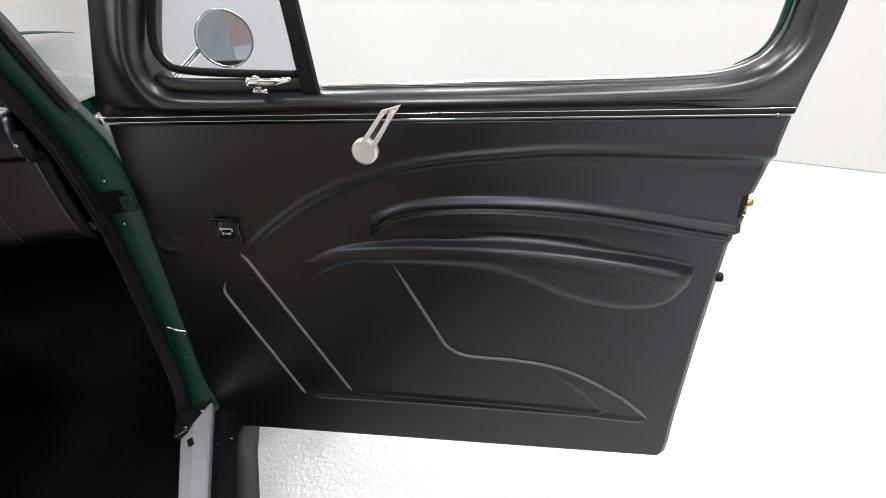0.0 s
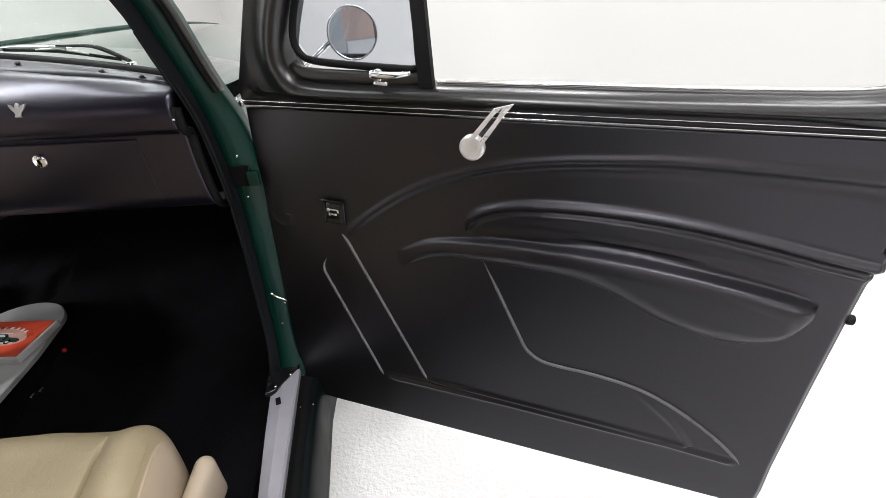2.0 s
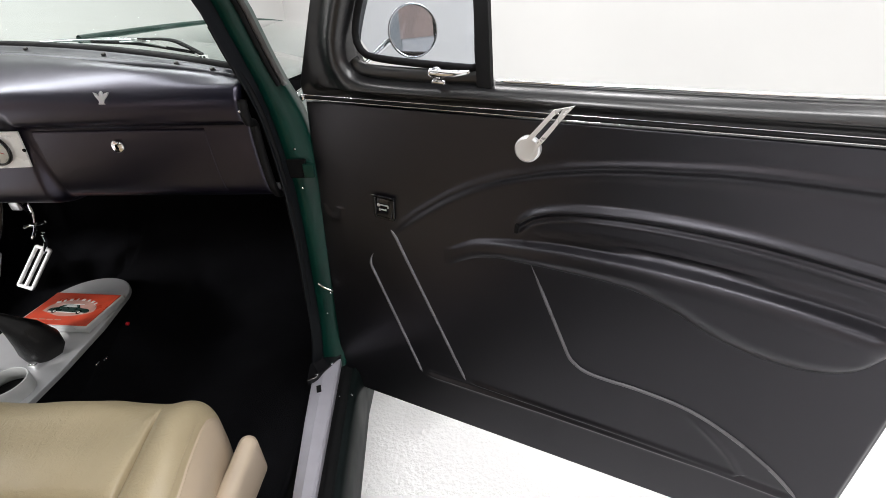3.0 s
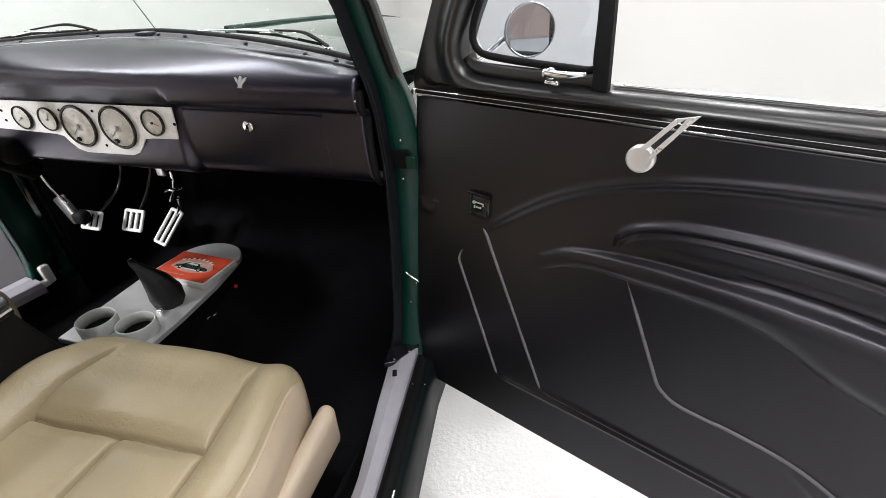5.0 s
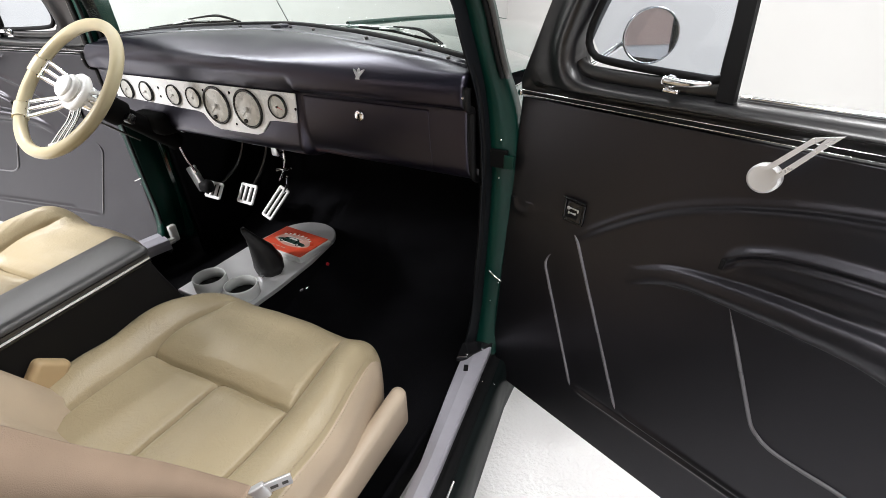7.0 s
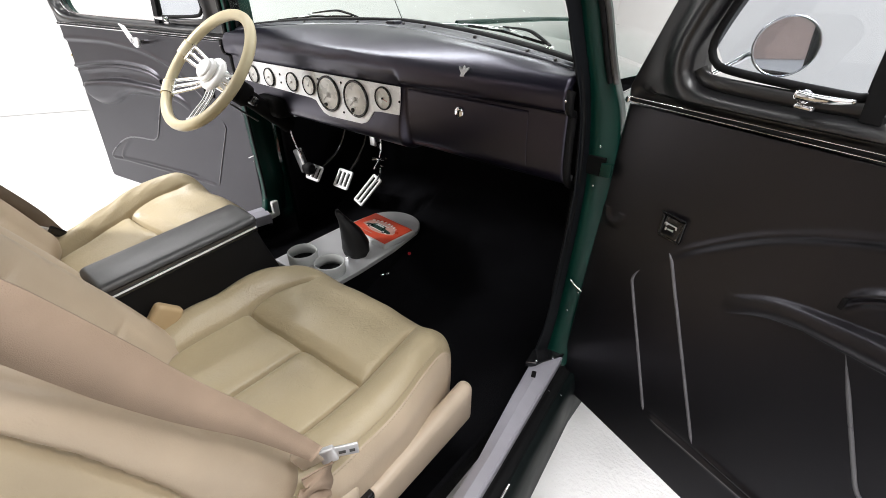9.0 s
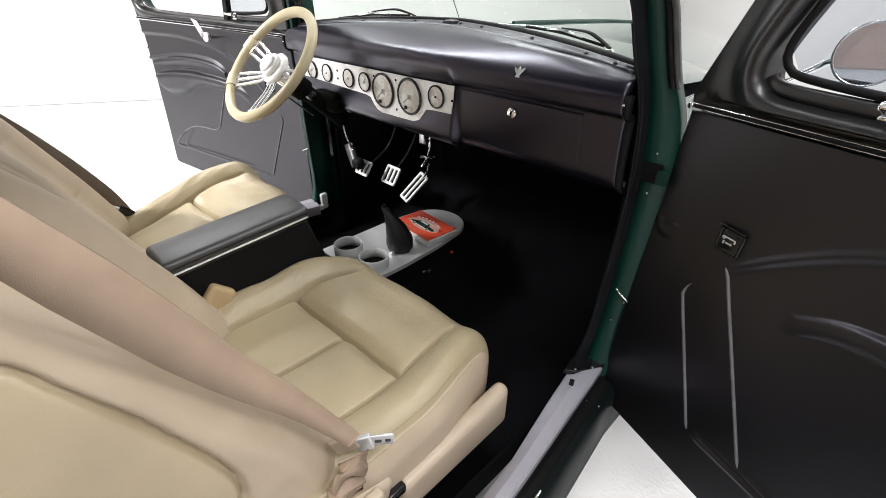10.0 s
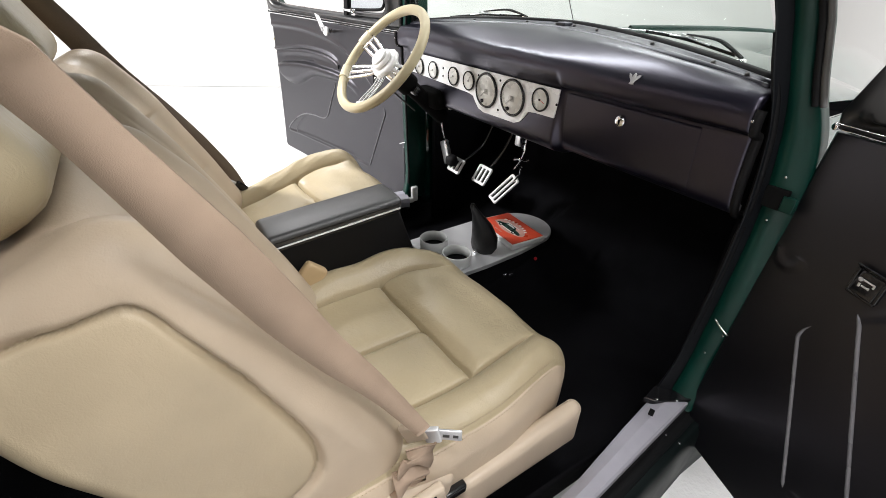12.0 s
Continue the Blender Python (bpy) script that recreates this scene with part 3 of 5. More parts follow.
    bits = [(disc(0.0170, 0.012, 36, rot, 0.2), SATIN_METAL), (disc(0.009, 0.045, 16, rot @ Matrix.Translation((0, 0, -0.038))), CHROME)]
    a0, a1 = np.array([0.4335, 1.0545]), np.array([0.4745, 1.112])
    ax = (a1 - a0) / np.linalg.norm(a1 - a0)
    pr = np.array([-ax[1], ax[0]])
    ln = np.linalg.norm(a1 - a0)
    for sgn in (-1, 1):
        o = [a0 + ax * 0.006 + pr * sgn * 0.0095, a0 + ax * (ln - 0.016) + pr * sgn * 0.0078, a0 + ax * (ln + (0.010 if sgn < 0 else -0.010)) + pr * sgn * 0.0078, a0 + ax * ln, a0 + ax * (ln - 0.017) + pr * sgn * 0.0028, a0 + ax * 0.018 + pr * sgn * 0.0032]
        o = np.array(o)
        bits.append((grid(np.array([L(o[:, 0], o[:, 1], 0.047), L(o[:, 0], o[:, 1], 0.053)]), wrap_v=True, cap=True), SATIN_METAL))
    mixed("window_crank", bits, door, "polished billet window crank with slotted arm", False)
    # lock switch
    su, sw = 0.174, 0.899
    tip = lambda deg: Matrix.Rotation(math.radians(deg * side), 4, "X")
    at = lambda du, dw, dn: Matrix.Translation(tuple(L(su + du, sw + dw, dn)))
    bits = [(rbox((0.045, 0.003, 0.010), 0.0012, 2, m=at(0, 0.0205, 0.0045) @ tip(52)), BLACKGLOSS)]
    bits.append((join(rbox((0.041, 0.006, 0.005), 0.002, 2, m=at(0, -0.0195, 0.002)), rbox((0.005, 0.006, 0.036), 0.002, 2, m=at(-0.0195, 0, 0.002)), rbox((0.005, 0.006, 0.036), 0.002, 2, m=at(0.0195, 0, 0.002))), BLACKGLOSS))
    bits.append((rbox((0.034, 0.005, 0.034), 0.002, 3, m=at(0, -0.001, 0.001) @ tip(-9)), BLACKGLOSS))
    bits.append((join(disc(0.0032, 0.002, 14, at(-0.0095, 0.0045, 0.0045) @ tip(90)), rbox((0.017, 0.0016, 0.0026), 0.0007, 1, m=at(0.0015, 0.0055, 0.0050)), rbox((0.0028, 0.0016, 0.006), 0.0007, 1, m=at(0.0095, 0.0035, 0.0050)), rbox((0.0085, 0.0016, 0.0028), 0.0007, 1, m=at(-0.0010, -0.0035, 0.0046)), rbox((0.0032, 0.0016, 0.0055), 0.0007, 1, m=at(-0.0085, -0.0040, 0.0046)), rbox((0.0026, 0.0016, 0.0040), 0.0007, 1, m=at(0.0045, -0.0030, 0.0046))), ALU))
    mixed("window_switch", bits, door, "black window switch with white symbol")
    # cove slot and pull tab
    piece("pull_tab", rbox((0.006, 0.006, 0.016), 0.002, 2, at=tuple(L(0.417, 0.918, 0.004)), m=None), RUBBER)
    # latch at the rear edge
    mixed("latch", [(rbox((0.016, 0.03, 0.032), 0.003, 3, at=tuple(L(0.914, 0.986, -0.018))), RUBBER), (rbox((0.005, 0.016, 0.018), 0.002, 2, at=tuple(L(0.9225, 0.985, -0.012))), BRASS), (disc(0.005, 0.008, 16, Matrix.Translation(tuple(L(0.921, 0.990, -0.007))) @ Matrix.Rotation(math.radians(90), 4, "Y")), BRASS), (rbox((0.006, 0.014, 0.005), 0.0015, 2, at=tuple(L(0.923, 0.9755, -0.012))), RUBBER)], door, "black door latch with yellow zinc claw")
    piece("bump_stop", disc(0.007, 0.01, 14, Matrix.Translation(tuple(L(0.918, 0.871, -0.012))) @ Matrix.Rotation(math.radians(90), 4, "Y")), RUBBER)
    piece("edge_flange", rbox((0.006, 0.04, 0.17), 0.002, 2, at=tuple(L(0.9225, 0.64, -0.030))), RUBBER)
    return door


near_door = build_door(1, 65.46, "open passenger door with black moulded vinyl panel")
far_door = build_door(-1, 74.75, "open driver's door with black moulded vinyl panel")


# ---- round outside mirrors ----
def build_mirror(c, face, foot, joint):
    mir = thing("side_mirror", "round chrome side mirror on a bent chrome arm beside the window", "mirror", group="side mirrors")
    c, foot = Vector(c), Vector(foot)
    q = Vector(face).normalized().to_track_quat("Z", "Y").to_matrix().to_4x4()
    m = Matrix.Translation(c) @ q
    prof = [(a * 0.93, z) for a, z in ((0.002, -0.020), (0.018, -0.018), (0.034, -0.011), (0.043, -0.002), (0.0450, 0.002), (0.0440, 0.005), (0.0415, 0.0045), (0.041, 0.001))]
    V = [[(a * math.cos(t), a * math.sin(t), z) for t in np.linspace(0, 2 * math.pi, 48, endpoint=False)] for a, z in prof]
    part("housing", moved(grid(V, wrap_v=True), m), CHROME, mir, "chrome mirror housing")
    part("mirror_glass", disc(0.0384, 0.002, 48, m @ Matrix.Translation((0, 0, 0.001))), MIRROR, mir, "round mirror glass", False)
    start = m @ Vector((0, 0, -0.012))
    elbow = c + Vector(joint)
    part("arm", tube([start, elbow, elbow.lerp(foot, 0.25), foot], [0.007, 0.006, 0.0045, 0.0045], 10, n=20), CHROME, mir, "bent chrome arm")
    part("clamp", rbox((0.02, 0.02, 0.02), 0.006, 3, at=foot), CHROME, mir)
    return mir


to_local, to_far = door_matrix(65.46, 1).inverted(), door_matrix(74.75, -1)
spots = [Vector(p) for p in ((0.8495, 0.048, 1.1625), (1.050, -0.870, 1.250), (0.756, 0.022, 1.1085), (0.808, 0.058, 1.148))]
build_mirror(spots[0], spots[1] - spots[0], spots[2], spots[3] - spots[0])
flip = Matrix.Diagonal((1, -1, 1, 1))
spots = [to_far @ flip @ to_local @ p for p in spots]
build_mirror(spots[0], spots[1] - spots[0], spots[2], spots[3] - spots[0])


# ---- the car's body ----
body = car


PILLAR_Z = [0.46, 0.50, 0.57, 0.69, 0.80, 0.90, 0.95, 1.0, 1.05, 1.10, 1.14, 1.18, 1.22, 1.35, 1.52]
PILLAR_Y = [-0.045, -0.03, -0.02, -0.02, -0.02, -0.02, -0.02, -0.02, -0.02, -0.0255, -0.03, -0.037, -0.045, -0.10, -0.19]
LACE_X = [0.578, 0.582, 0.590, 0.598, 0.604, 0.606, 0.604, 0.600, 0.594, 0.583, 0.570, 0.561, 0.550, 0.513, 0.461]
JAMB_IN = [0.598, 0.600, 0.604, 0.610, 0.615, 0.617, 0.614, 0.609, 0.602, 0.594, 0.584, 0.574, 0.565, 0.528, 0.476]
JAMB_OUT = [0.650, 0.648, 0.646, 0.655, 0.660, 0.662, 0.662, 0.660, 0.650, 0.632, 0.620, 0.611, 0.601, 0.566, 0.516]


def pillar_path(side, xs, dy=0.0, n=60):
    """A line up the door jamb, from the sill to the roof."""
    return smooth_path([(side * x, y + dy, h) for x, y, h in zip(xs, PILLAR_Y, PILLAR_Z)], n)


def build_pillar(side):
    a, b = pillar_path(side, JAMB_IN), pillar_path(side, JAMB_OUT)
    deep = 0.055 if side > 0 else 0.085
    rows = []
    for p, q in zip(a, b):
        d = q - p
        rows.append([p + [0, deep, 0], p + [0, 0.012, 0], p + d * 0.06, p + d * 0.35 + [0, 0.003, 0], p + d * 0.70 + [0, 0.004, 0], p + d * 0.78 + [0, 0.010, 0], p + d * 0.97 + [0, 0.012, 0], q + [0, 0.020, 0], q + [0, 0.045, 0], p + d * 0.5 + [0, deep + 0.005, 0]])
    pil = part("a_pillar", grid(rows, wrap_v=True, cap=True), GREEN, body, "dark green painted door pillar")
    # broad dark garnish along its inner edge, a rubber lip on the side of the cabin
    if side > 0:
        e = pillar_path(side, LACE_X, -0.025)
        rows = []
        for p, q in zip(e, a):
            d = q - p
            rows.append([p + [-0.004, 0.045, 0], p + [-0.002, 0.010, 0], p + [0.002, 0.002, 0], p + d * 0.30 + [0, -0.002, 0], p + d * 0.75 + [0, -0.002, 0], q + [0.001, -0.003, 0], q + [0.003, 0.003, 0], q + [0.002, 0.045, 0]])
        sub("pillar_garnish", grid(rows, wrap_v=True, cap=True), GARNISH, pil, "satin dark garnish along the pillar")
        sub("door_seal", tube(e[10:40] + [0.001, 0.014, 0], 0.0065, 10), RUBBER, pil, "black rubber door seal")
    else:
        sub("door_seal", tube(a[4:] + [0.012, -0.004, 0], 0.004, 12), RUBBER, pil, "black rubber door seal")
    out = b[34:] + [side * 0.000, 0.004, 0]
    sub("gutter", tube(out, 0.006, 8), RUBBER, pil, "black rubber gutter seal")
    sub("gutter_strip", tube(out + [side * 0.0095, -0.002, 0], 0.0045, 8), WORN, pil, "dull grey gutter edge")
    # hinge pockets and screws in the jamb
    for z0 in (0.955,):
        k = int(np.argmin(abs(a[:, 2] - z0)))
        p = a[k] + (b[k] - a[k]) * 0.35
        # solid dark block in place of the shaded hinge opening
        sub("hinge_pocket", rbox((0.036, 0.006, 0.036), 0.002, 2, at=tuple(p + [side * 0.001, 0.0005, 0.002])), DARK, pil)
        sub("hinge_leaf", rbox((0.020, 0.008, 0.026), 0.002, 2, at=tuple(p + [side * 0.022, -0.001, -0.002])), GREEN, pil)
    for z0, k0 in ((0.99, 0.45), (0.905, 0.35), (0.66, 0.8), (0.60, 0.5)) + (() if side > 0 else ((0.52, 0.4), (0.555, 0.6), (0.84, 0.75))):
        k = int(np.argmin(abs(a[:, 2] - z0)))
        p = a[k] + (b[k] - a[k]) * k0
        sub("screw", disc(0.0021, 0.003, 10, Matrix.Translation(tuple(p + [0, 0.004, 0])) @ Matrix.Rotation(math.radians(90), 4, "X")), CHROME, pil)
    k = int(np.argmin(abs(a[:, 2] - 0.690)))
    p = a[k] + (b[k] - a[k]) * 0.3
    sub("check_strap", tube([p + [0, 0.0, 0.008], p + [side * 0.014, -0.006, 0.002], p + [side * 0.032, -0.008, -0.006]], 0.0022, 8, n=8), CHROME, pil)
    return pil


build_pillar(1)
build_pillar(-1)

# sills: grey top plate, dark step inside, black rocker outside
for side in (1, -1):
    ys = np.linspace(-1.6, -0.03, 20)
    xi = np.interp(ys, [-1.6, -0.40, -0.20, -0.10, -0.02], [0.680, 0.642, 0.606, 0.590, 0.578])
    xo = np.interp(ys, [-1.6, -0.43, -0.02], [0.720, 0.684, 0.640])
    prof = lambda o, i: [(i - 0.003, 0.455), (i, 0.470), (i + 0.004, 0.473), (i + 0.42 * (o - i), 0.4815), (i + 0.46 * (o - i), 0.4825), (o - 0.004, 0.4825), (o, 0.479), (o, 0.46)]
    rows = [[(side * x, y, z) for x, z in prof(o, i)] for y, i, o in zip(ys, xi, xo)]
    part("sill_plate", shell(np.array(rows), (0, 0, -0.02)), SILL, body, "grey painted sill plate with a bevelled inner half", False)
    yr, xr = np.append(ys, 0.12), np.append(xo, 0.64)
    gap = [(-0.002, 0.470), (0.003, 0.452), (0.012, 0.447), (0.024, 0.450)]
    part("sill_channel", shell(np.array([[(side * (o + dx), y, z) for dx, z in gap] for y, o in zip(yr, xr)]), (0, 0, -0.015)), RUBBER, body, "black channel beside the sill plate")
    skin = smooth_path([(0.024, 0.450), (0.030, 0.4545), (0.037, 0.450), (0.044, 0.430), (0.047, 0.38), (0.046, 0.33), (0.038, 0.27), (-0.02, 0.24)], 24)
    part("rocker", shell(np.array([[(side * (o + dx), y, z) for dx, z in skin] for y, o in zip(yr, xr)]), (-side * 0.012, 0, -0.004)), ROCKER, body, "dark glossy rocker panel")
    part("bright_strip", tube([(side * (o + 0.0265), y, 0.454) for y, o in zip(ys[2:16], xo[2:16])], 0.0028, 8), CHROME, body, "bright strip along the rocker")
    if side > 0:
        foot = part("pillar_foot", slab([(0.640, -0.030), (0.646, -0.006), (0.580, -0.004), (0.576, -0.060), (0.584, -0.104), (0.604, -0.092)], 0.474, 0.4875, None, 0.002), BLACKGLOSS, body, "black plate at the foot of the pillar", False)
        for x, y in ((0.585, -0.042), (0.602, -0.086), (0.627, -0.053)):
            sub("screw", disc(0.0032, 0.004, 12, Matrix.Translation((x, y, 0.4865))), CHROME, foot)
        sub("clip", rbox((0.010, 0.018, 0.004), 0.0015, 1, m=Matrix.Translation((0.616, -0.122, 0.4835)) @ Matrix.Rotation(math.radians(20), 4, "Z")), RUBBER, foot)
    if side < 0:
        # sill plate end and its flange, whitened where light floods in
        part("sill_end", join(rbox((0.030, 0.052, 0.022), 0.006, 3, at=(-0.600, -0.028, 0.455)), rbox((0.026, 0.030, 0.066), 0.008, 3, at=(-0.600, 0.002, 0.478))), LIT_SILL, body, "end of the far sill plate with flange, strong light painted as white")
    for x, y in ((0.644, -0.130), (0.656, -0.118), (0.682, -0.112)):
        part("screw", disc(0.0022, 0.004, 10, Matrix.Translation((side * x, y, 0.452))), CHROME, body)

# floor, tunnel, toe board and kick panels in black carpet
sec = [(-0.66, 0.44), (-0.62, 0.36), (-0.56, 0.335), (-0.2, 0.335), (-0.17, 0.36), (-0.14, 0.47), (-0.11, 0.50), (0.02, 0.50), (0.05, 0.47), (0.08, 0.36), (0.12, 0.335), (0.54, 0.335), (0.585, 0.36), (0.60, 0.45)]
rows = []
for y, lift in ((-1.9, 0.03), (-1.2, 0.02), (-0.6, 0.0), (0.0, 0.0), (0.22, 0.01), (0.36, 0.08), (0.46, 0.22), (0.52, 0.40), (0.53, 0.55), (0.53, 0.66)):
    rows.append([(x, y, max(z + (lift if z < 0.45 else max(0, lift - 0.15)), 0)) for x, z in sec])
part("floor_carpet", shell(np.array(rows), (0, 0.02, -0.03)), CARPET, body, "black carpeted floor with raised tunnel")
for side in (1, -1):
    kp = np.array([[(side * (0.575 + 0.02 * (y > 0.3)), y, z) for z in np.linspace(0.34, 1.0, 6)] for y in (0.02 if side > 0 else 0.085, 0.1, 0.25, 0.4, 0.53)])
    part("kick_panel", shell(kp, (side * 0.02, 0, 0)), CARPET, body, "black carpeted kick panel")
part("firewall", rbox((1.22, 0.03, 0.70), 0.01, 3, at=(0, 0.56, 0.68)), CARPET, body, "black firewall")


# windscreen, cowl and bonnet
def base_line(x):
    x = np.asarray(x, float)
    return 0.125 - 0.24 * np.abs(x) - 0.03 * np.clip(np.abs(x) - 0.45, 0, 1)


def drop(x):
    """How far the foot of the windscreen falls towards the pillars."""
    return 0.032 * (np.abs(x) / 0.55) ** 2.2


xs = np.linspace(-0.565, 0.565, 42)
rowz = []
for x in xs:
    y = base_line(x)
    k = 1 - 0.7 * float(sstep(0.22, 0.55, abs(x)))
    rowz.append([(x, y + dy, z - drop(x)) for dy, z in ((-0.040 * k, 1.136), (-0.034 * k, 1.146), (-0.026 * k, 1.148), (-0.022 * k, 1.145), (-0.012 * k, 1.1455), (-0.002, 1.150), (0.004, 1.152), (0.012, 1.147))])
garnish = part("windscreen_garnish", shell(np.array(rowz), (0, 0.004, -0.014)), LIT_GARNISH, body, "satin dark windscreen garnish rail, paint lightened for its lit top")
rowz = [[(x, base_line(x) + dy, z - drop(x)) for dy, z in ((0.012, 1.140), (0.010, 1.156), (0.022, 1.158), (0.030, 1.146))] for x in xs]
part("windscreen_seal", shell(np.array(rowz), (0, 0.002, -0.006)), RUBBER, body, "black rubber windscreen seal")
for x in (-0.52, -0.30, -0.12, -0.03, 0.03, 0.12, 0.30, 0.45, 0.52):
    part("screw", disc(0.0038, 0.004, 12, Matrix.Translation((x, base_line(x) - 0.006, 1.1475 - drop(x))) @ Matrix.Rotation(math.radians(20), 4, "X")), WORN, body)
part("centre_clip", rbox((0.028, 0.03, 0.010), 0.003, 2, at=(0, 0.108, 1.150)), LIT_GARNISH, body)
for side in (1, -1):
    wide = lambda h, k: 0.002 + k * (0.563 - 0.30 * h)
    gl = np.array([[(side * wide(h, k), base_line(wide(h, k)) + 0.018 - 0.55 * h - 0.10 * h * k ** 2, 1.150 + h - float(drop(wide(h, k)))) for h in np.linspace(0, 0.36, 5)] for k in np.linspace(0, 1, 8)])
    g = part("windscreen_pane", shell(gl, (0, 0.005, 0.003)), SCREEN, body, "green tinted windscreen pane")
    g.visible_shadow = False
part("centre_seam", tube([(0, 0.141, 1.15), (0, 0.141 - 0.55 * 0.36, 1.51)], 0.0011, 8), WORN, body, "thin seam between the windscreen panes")
for side in (1, -1):
    part("corner_post", tube([(side * 0.596, 0.006, 1.06), (side * 0.586, 0.006, 1.10), (side * 0.578, 0.004, 1.13), (side * 0.566, -0.008, 1.17), (side * 0.552, -0.022, 1.22), (side * 0.515, -0.075, 1.34), (side * 0.462, -0.165, 1.50)], 0.014, 10, n=20), RUBBER, body, "dark inner windscreen post")
rowz = []
for x in np.linspace(-0.605, 0.605, 34):
    y0 = base_line(min(abs(x), 0.6)) + 0.03
    c = 1 - (abs(x) / 0.605) ** 4
    f = float(drop(x))
    rowz.append([(x, y0, 1.13 + 0.012 * c - f), (x, y0 + 0.06, 1.128 + 0.012 * c - f), (x, 0.30 - 0.05 * abs(x), 1.115 + 0.02 * c - f), (x, 0.36, 1.10 + 0.03 * c - f)])
part("cowl", shell(np.array(rowz), (0, 0, -0.006)), GLOSS, body, "dark green cowl")
rowz = []
for y in np.linspace(0.36, 1.75, 26):
    s = (y - 0.36) / 1.39
    half = 0.47 - 0.20 * s ** 1.2
    top = 1.133 - 0.035 * s - 0.06 * s ** 3
    row = []
    for t in np.linspace(-1, 1, 41):
        a = abs(t)
        ang = a * math.pi / 2
        row.append((math.copysign(half * math.sin(ang) ** 0.85, t), y, top - 0.36 * (1 - math.cos(ang) ** 0.42)))
    rowz.append(row)
part("bonnet", shell(np.array(rowz), (0, 0, -0.02)), GLOSS, body, "dark green bonnet")
part("bonnet_strip", tube([(0, y, 1.135 - 0.035 * ((y - 0.36) / 1.39) - 0.06 * ((y - 0.36) / 1.39) ** 3) for y in np.linspace(0.37, 1.7, 16)], 0.007, 8), GREEN, body, "green strip along the bonnet crest")


def dome(c, r, a0=0.0, a1=math.pi, n=28, k=20):
    """Upper part of an ellipsoid, as a body pressing."""
    V = [[(c[0] + r[0] * math.sin(q) * math.cos(p), c[1] - r[1] * math.cos(q), c[2] + r[2] * math.sin(q) * math.sin(p)) for p in np.linspace(a0, a1, k)] for q in np.linspace(0.02, math.pi - 0.02, n)]
    return shell(np.array(V), (0, 0, -0.012))


part("nose", dome((0, 1.62, 0.62), (0.30, 0.34, 0.42), -0.5, math.pi + 0.5), GLOSS, body, "dark green rounded nose")
part("engine_bay_side", rbox((0.74, 1.15, 0.50), 0.06, 5, at=(0, 1.16, 0.60)), GLOSS, body, "dark green engine bay sides")
for side in (1, -1):
    part("front_wing", dome((side * 0.72, 1.10, 0.36), (0.20, 0.66, 0.46), -0.15, math.pi + 0.15), GLOSS, body, "dark green rounded front wing")
    part("rear_wing", dome((side * 0.74, -1.98, 0.36), (0.19, 0.68, 0.44), -0.15, math.pi + 0.15), GLOSS, body, "dark green rounded rear wing")
    for y in (1.12, -1.98):
        m = Matrix.Translation((side * 0.74, y, 0.33)) @ Matrix.Rotation(math.radians(90), 4, "Y")
        rim = part("wheel", disc(0.19, 0.10, 36, m @ Matrix.Translation((0, 0, -0.05)), 0.3), CHROME, body, "chrome road wheel")
        a = np.linspace(0, 2 * math.pi, 48, endpoint=False)
        sub("tyre", moved(tube(np.stack([0.252 * np.cos(a), 0.252 * np.sin(a), 0 * a], 1), 0.078, 16, closed=True), m), RUBBER, rim, "black tyre")
rows = []
for s in np.linspace(0, 1, 26):
    half, top, low = 0.645 - 0.30 * s ** 2, 1.575 - 0.16 * s - 0.66 * s ** 2.2, 0.38
    rows.append([(half * np.sign(math.cos(p)) * abs(math.cos(p)) ** 0.45, -1.70 - 1.45 * s, low + (top - low) * math.sin(p) ** 0.7) for p in np.linspace(0, math.pi, 25)])
rows.append([(x * 0.5, y - 0.06, 0.38 + (z - 0.38) * 0.6) for x, y, z in rows[-1]])
part("rear_body", shell(np.array(rows), (0, 0.01, -0.012)), GLOSS, body, "dark green sloping rear body")
for side in (1, -1):
    rows = [[(side * (0.632 - 0.02 * (y - 0.04) - 0.012 * ((z - 0.8) / 0.3) ** 2), y, z) for z in np.linspace(0.42, 1.060, 16)] for y in np.linspace(0.04, 0.62, 10)]
    part("cowl_side", shell(np.array(rows), (-side * 0.008, 0, 0)), GLOSS, body, "dark green cowl side")
# unseen rear of the cabin: back wall, roof and rear posts
part("roof", shell(np.array([[(x, y, 1.53 + 0.05 * (1 - (x / 0.6) ** 2)) for x in np.linspace(-0.58, 0.58, 12)] for y in np.linspace(-0.12, -1.7, 12)]), (0, 0, 0.03)), GLOSS, body, "dark green roof")
part("cabin_back", rbox((1.26, 0.04, 1.0), 0.02, 3, at=(0, -1.75, 0.85)), CARPET, body, "black cabin back wall")
# out of view; thick posts and panels set forward to shade the backrest
for side in (1, -1):
    part("b_pillar", tube([(side * 0.655, -1.085, 0.42), (side * 0.655, -1.095, 0.9), (side * 0.625, -1.12, 1.15), (side * 0.54, -1.17, 1.55)], 0.060, 12, n=20), GREEN, body, "dark green rear door post")
    part("quarter_panel", shell(np.array([[(side * 0.69, y, z) for z in np.linspace(0.4, 1.08, 6)] for y in np.linspace(-1.10, -1.76, 6)]), (side * 0.03, 0, 0)), GLOSS, body, "dark green quarter panel")



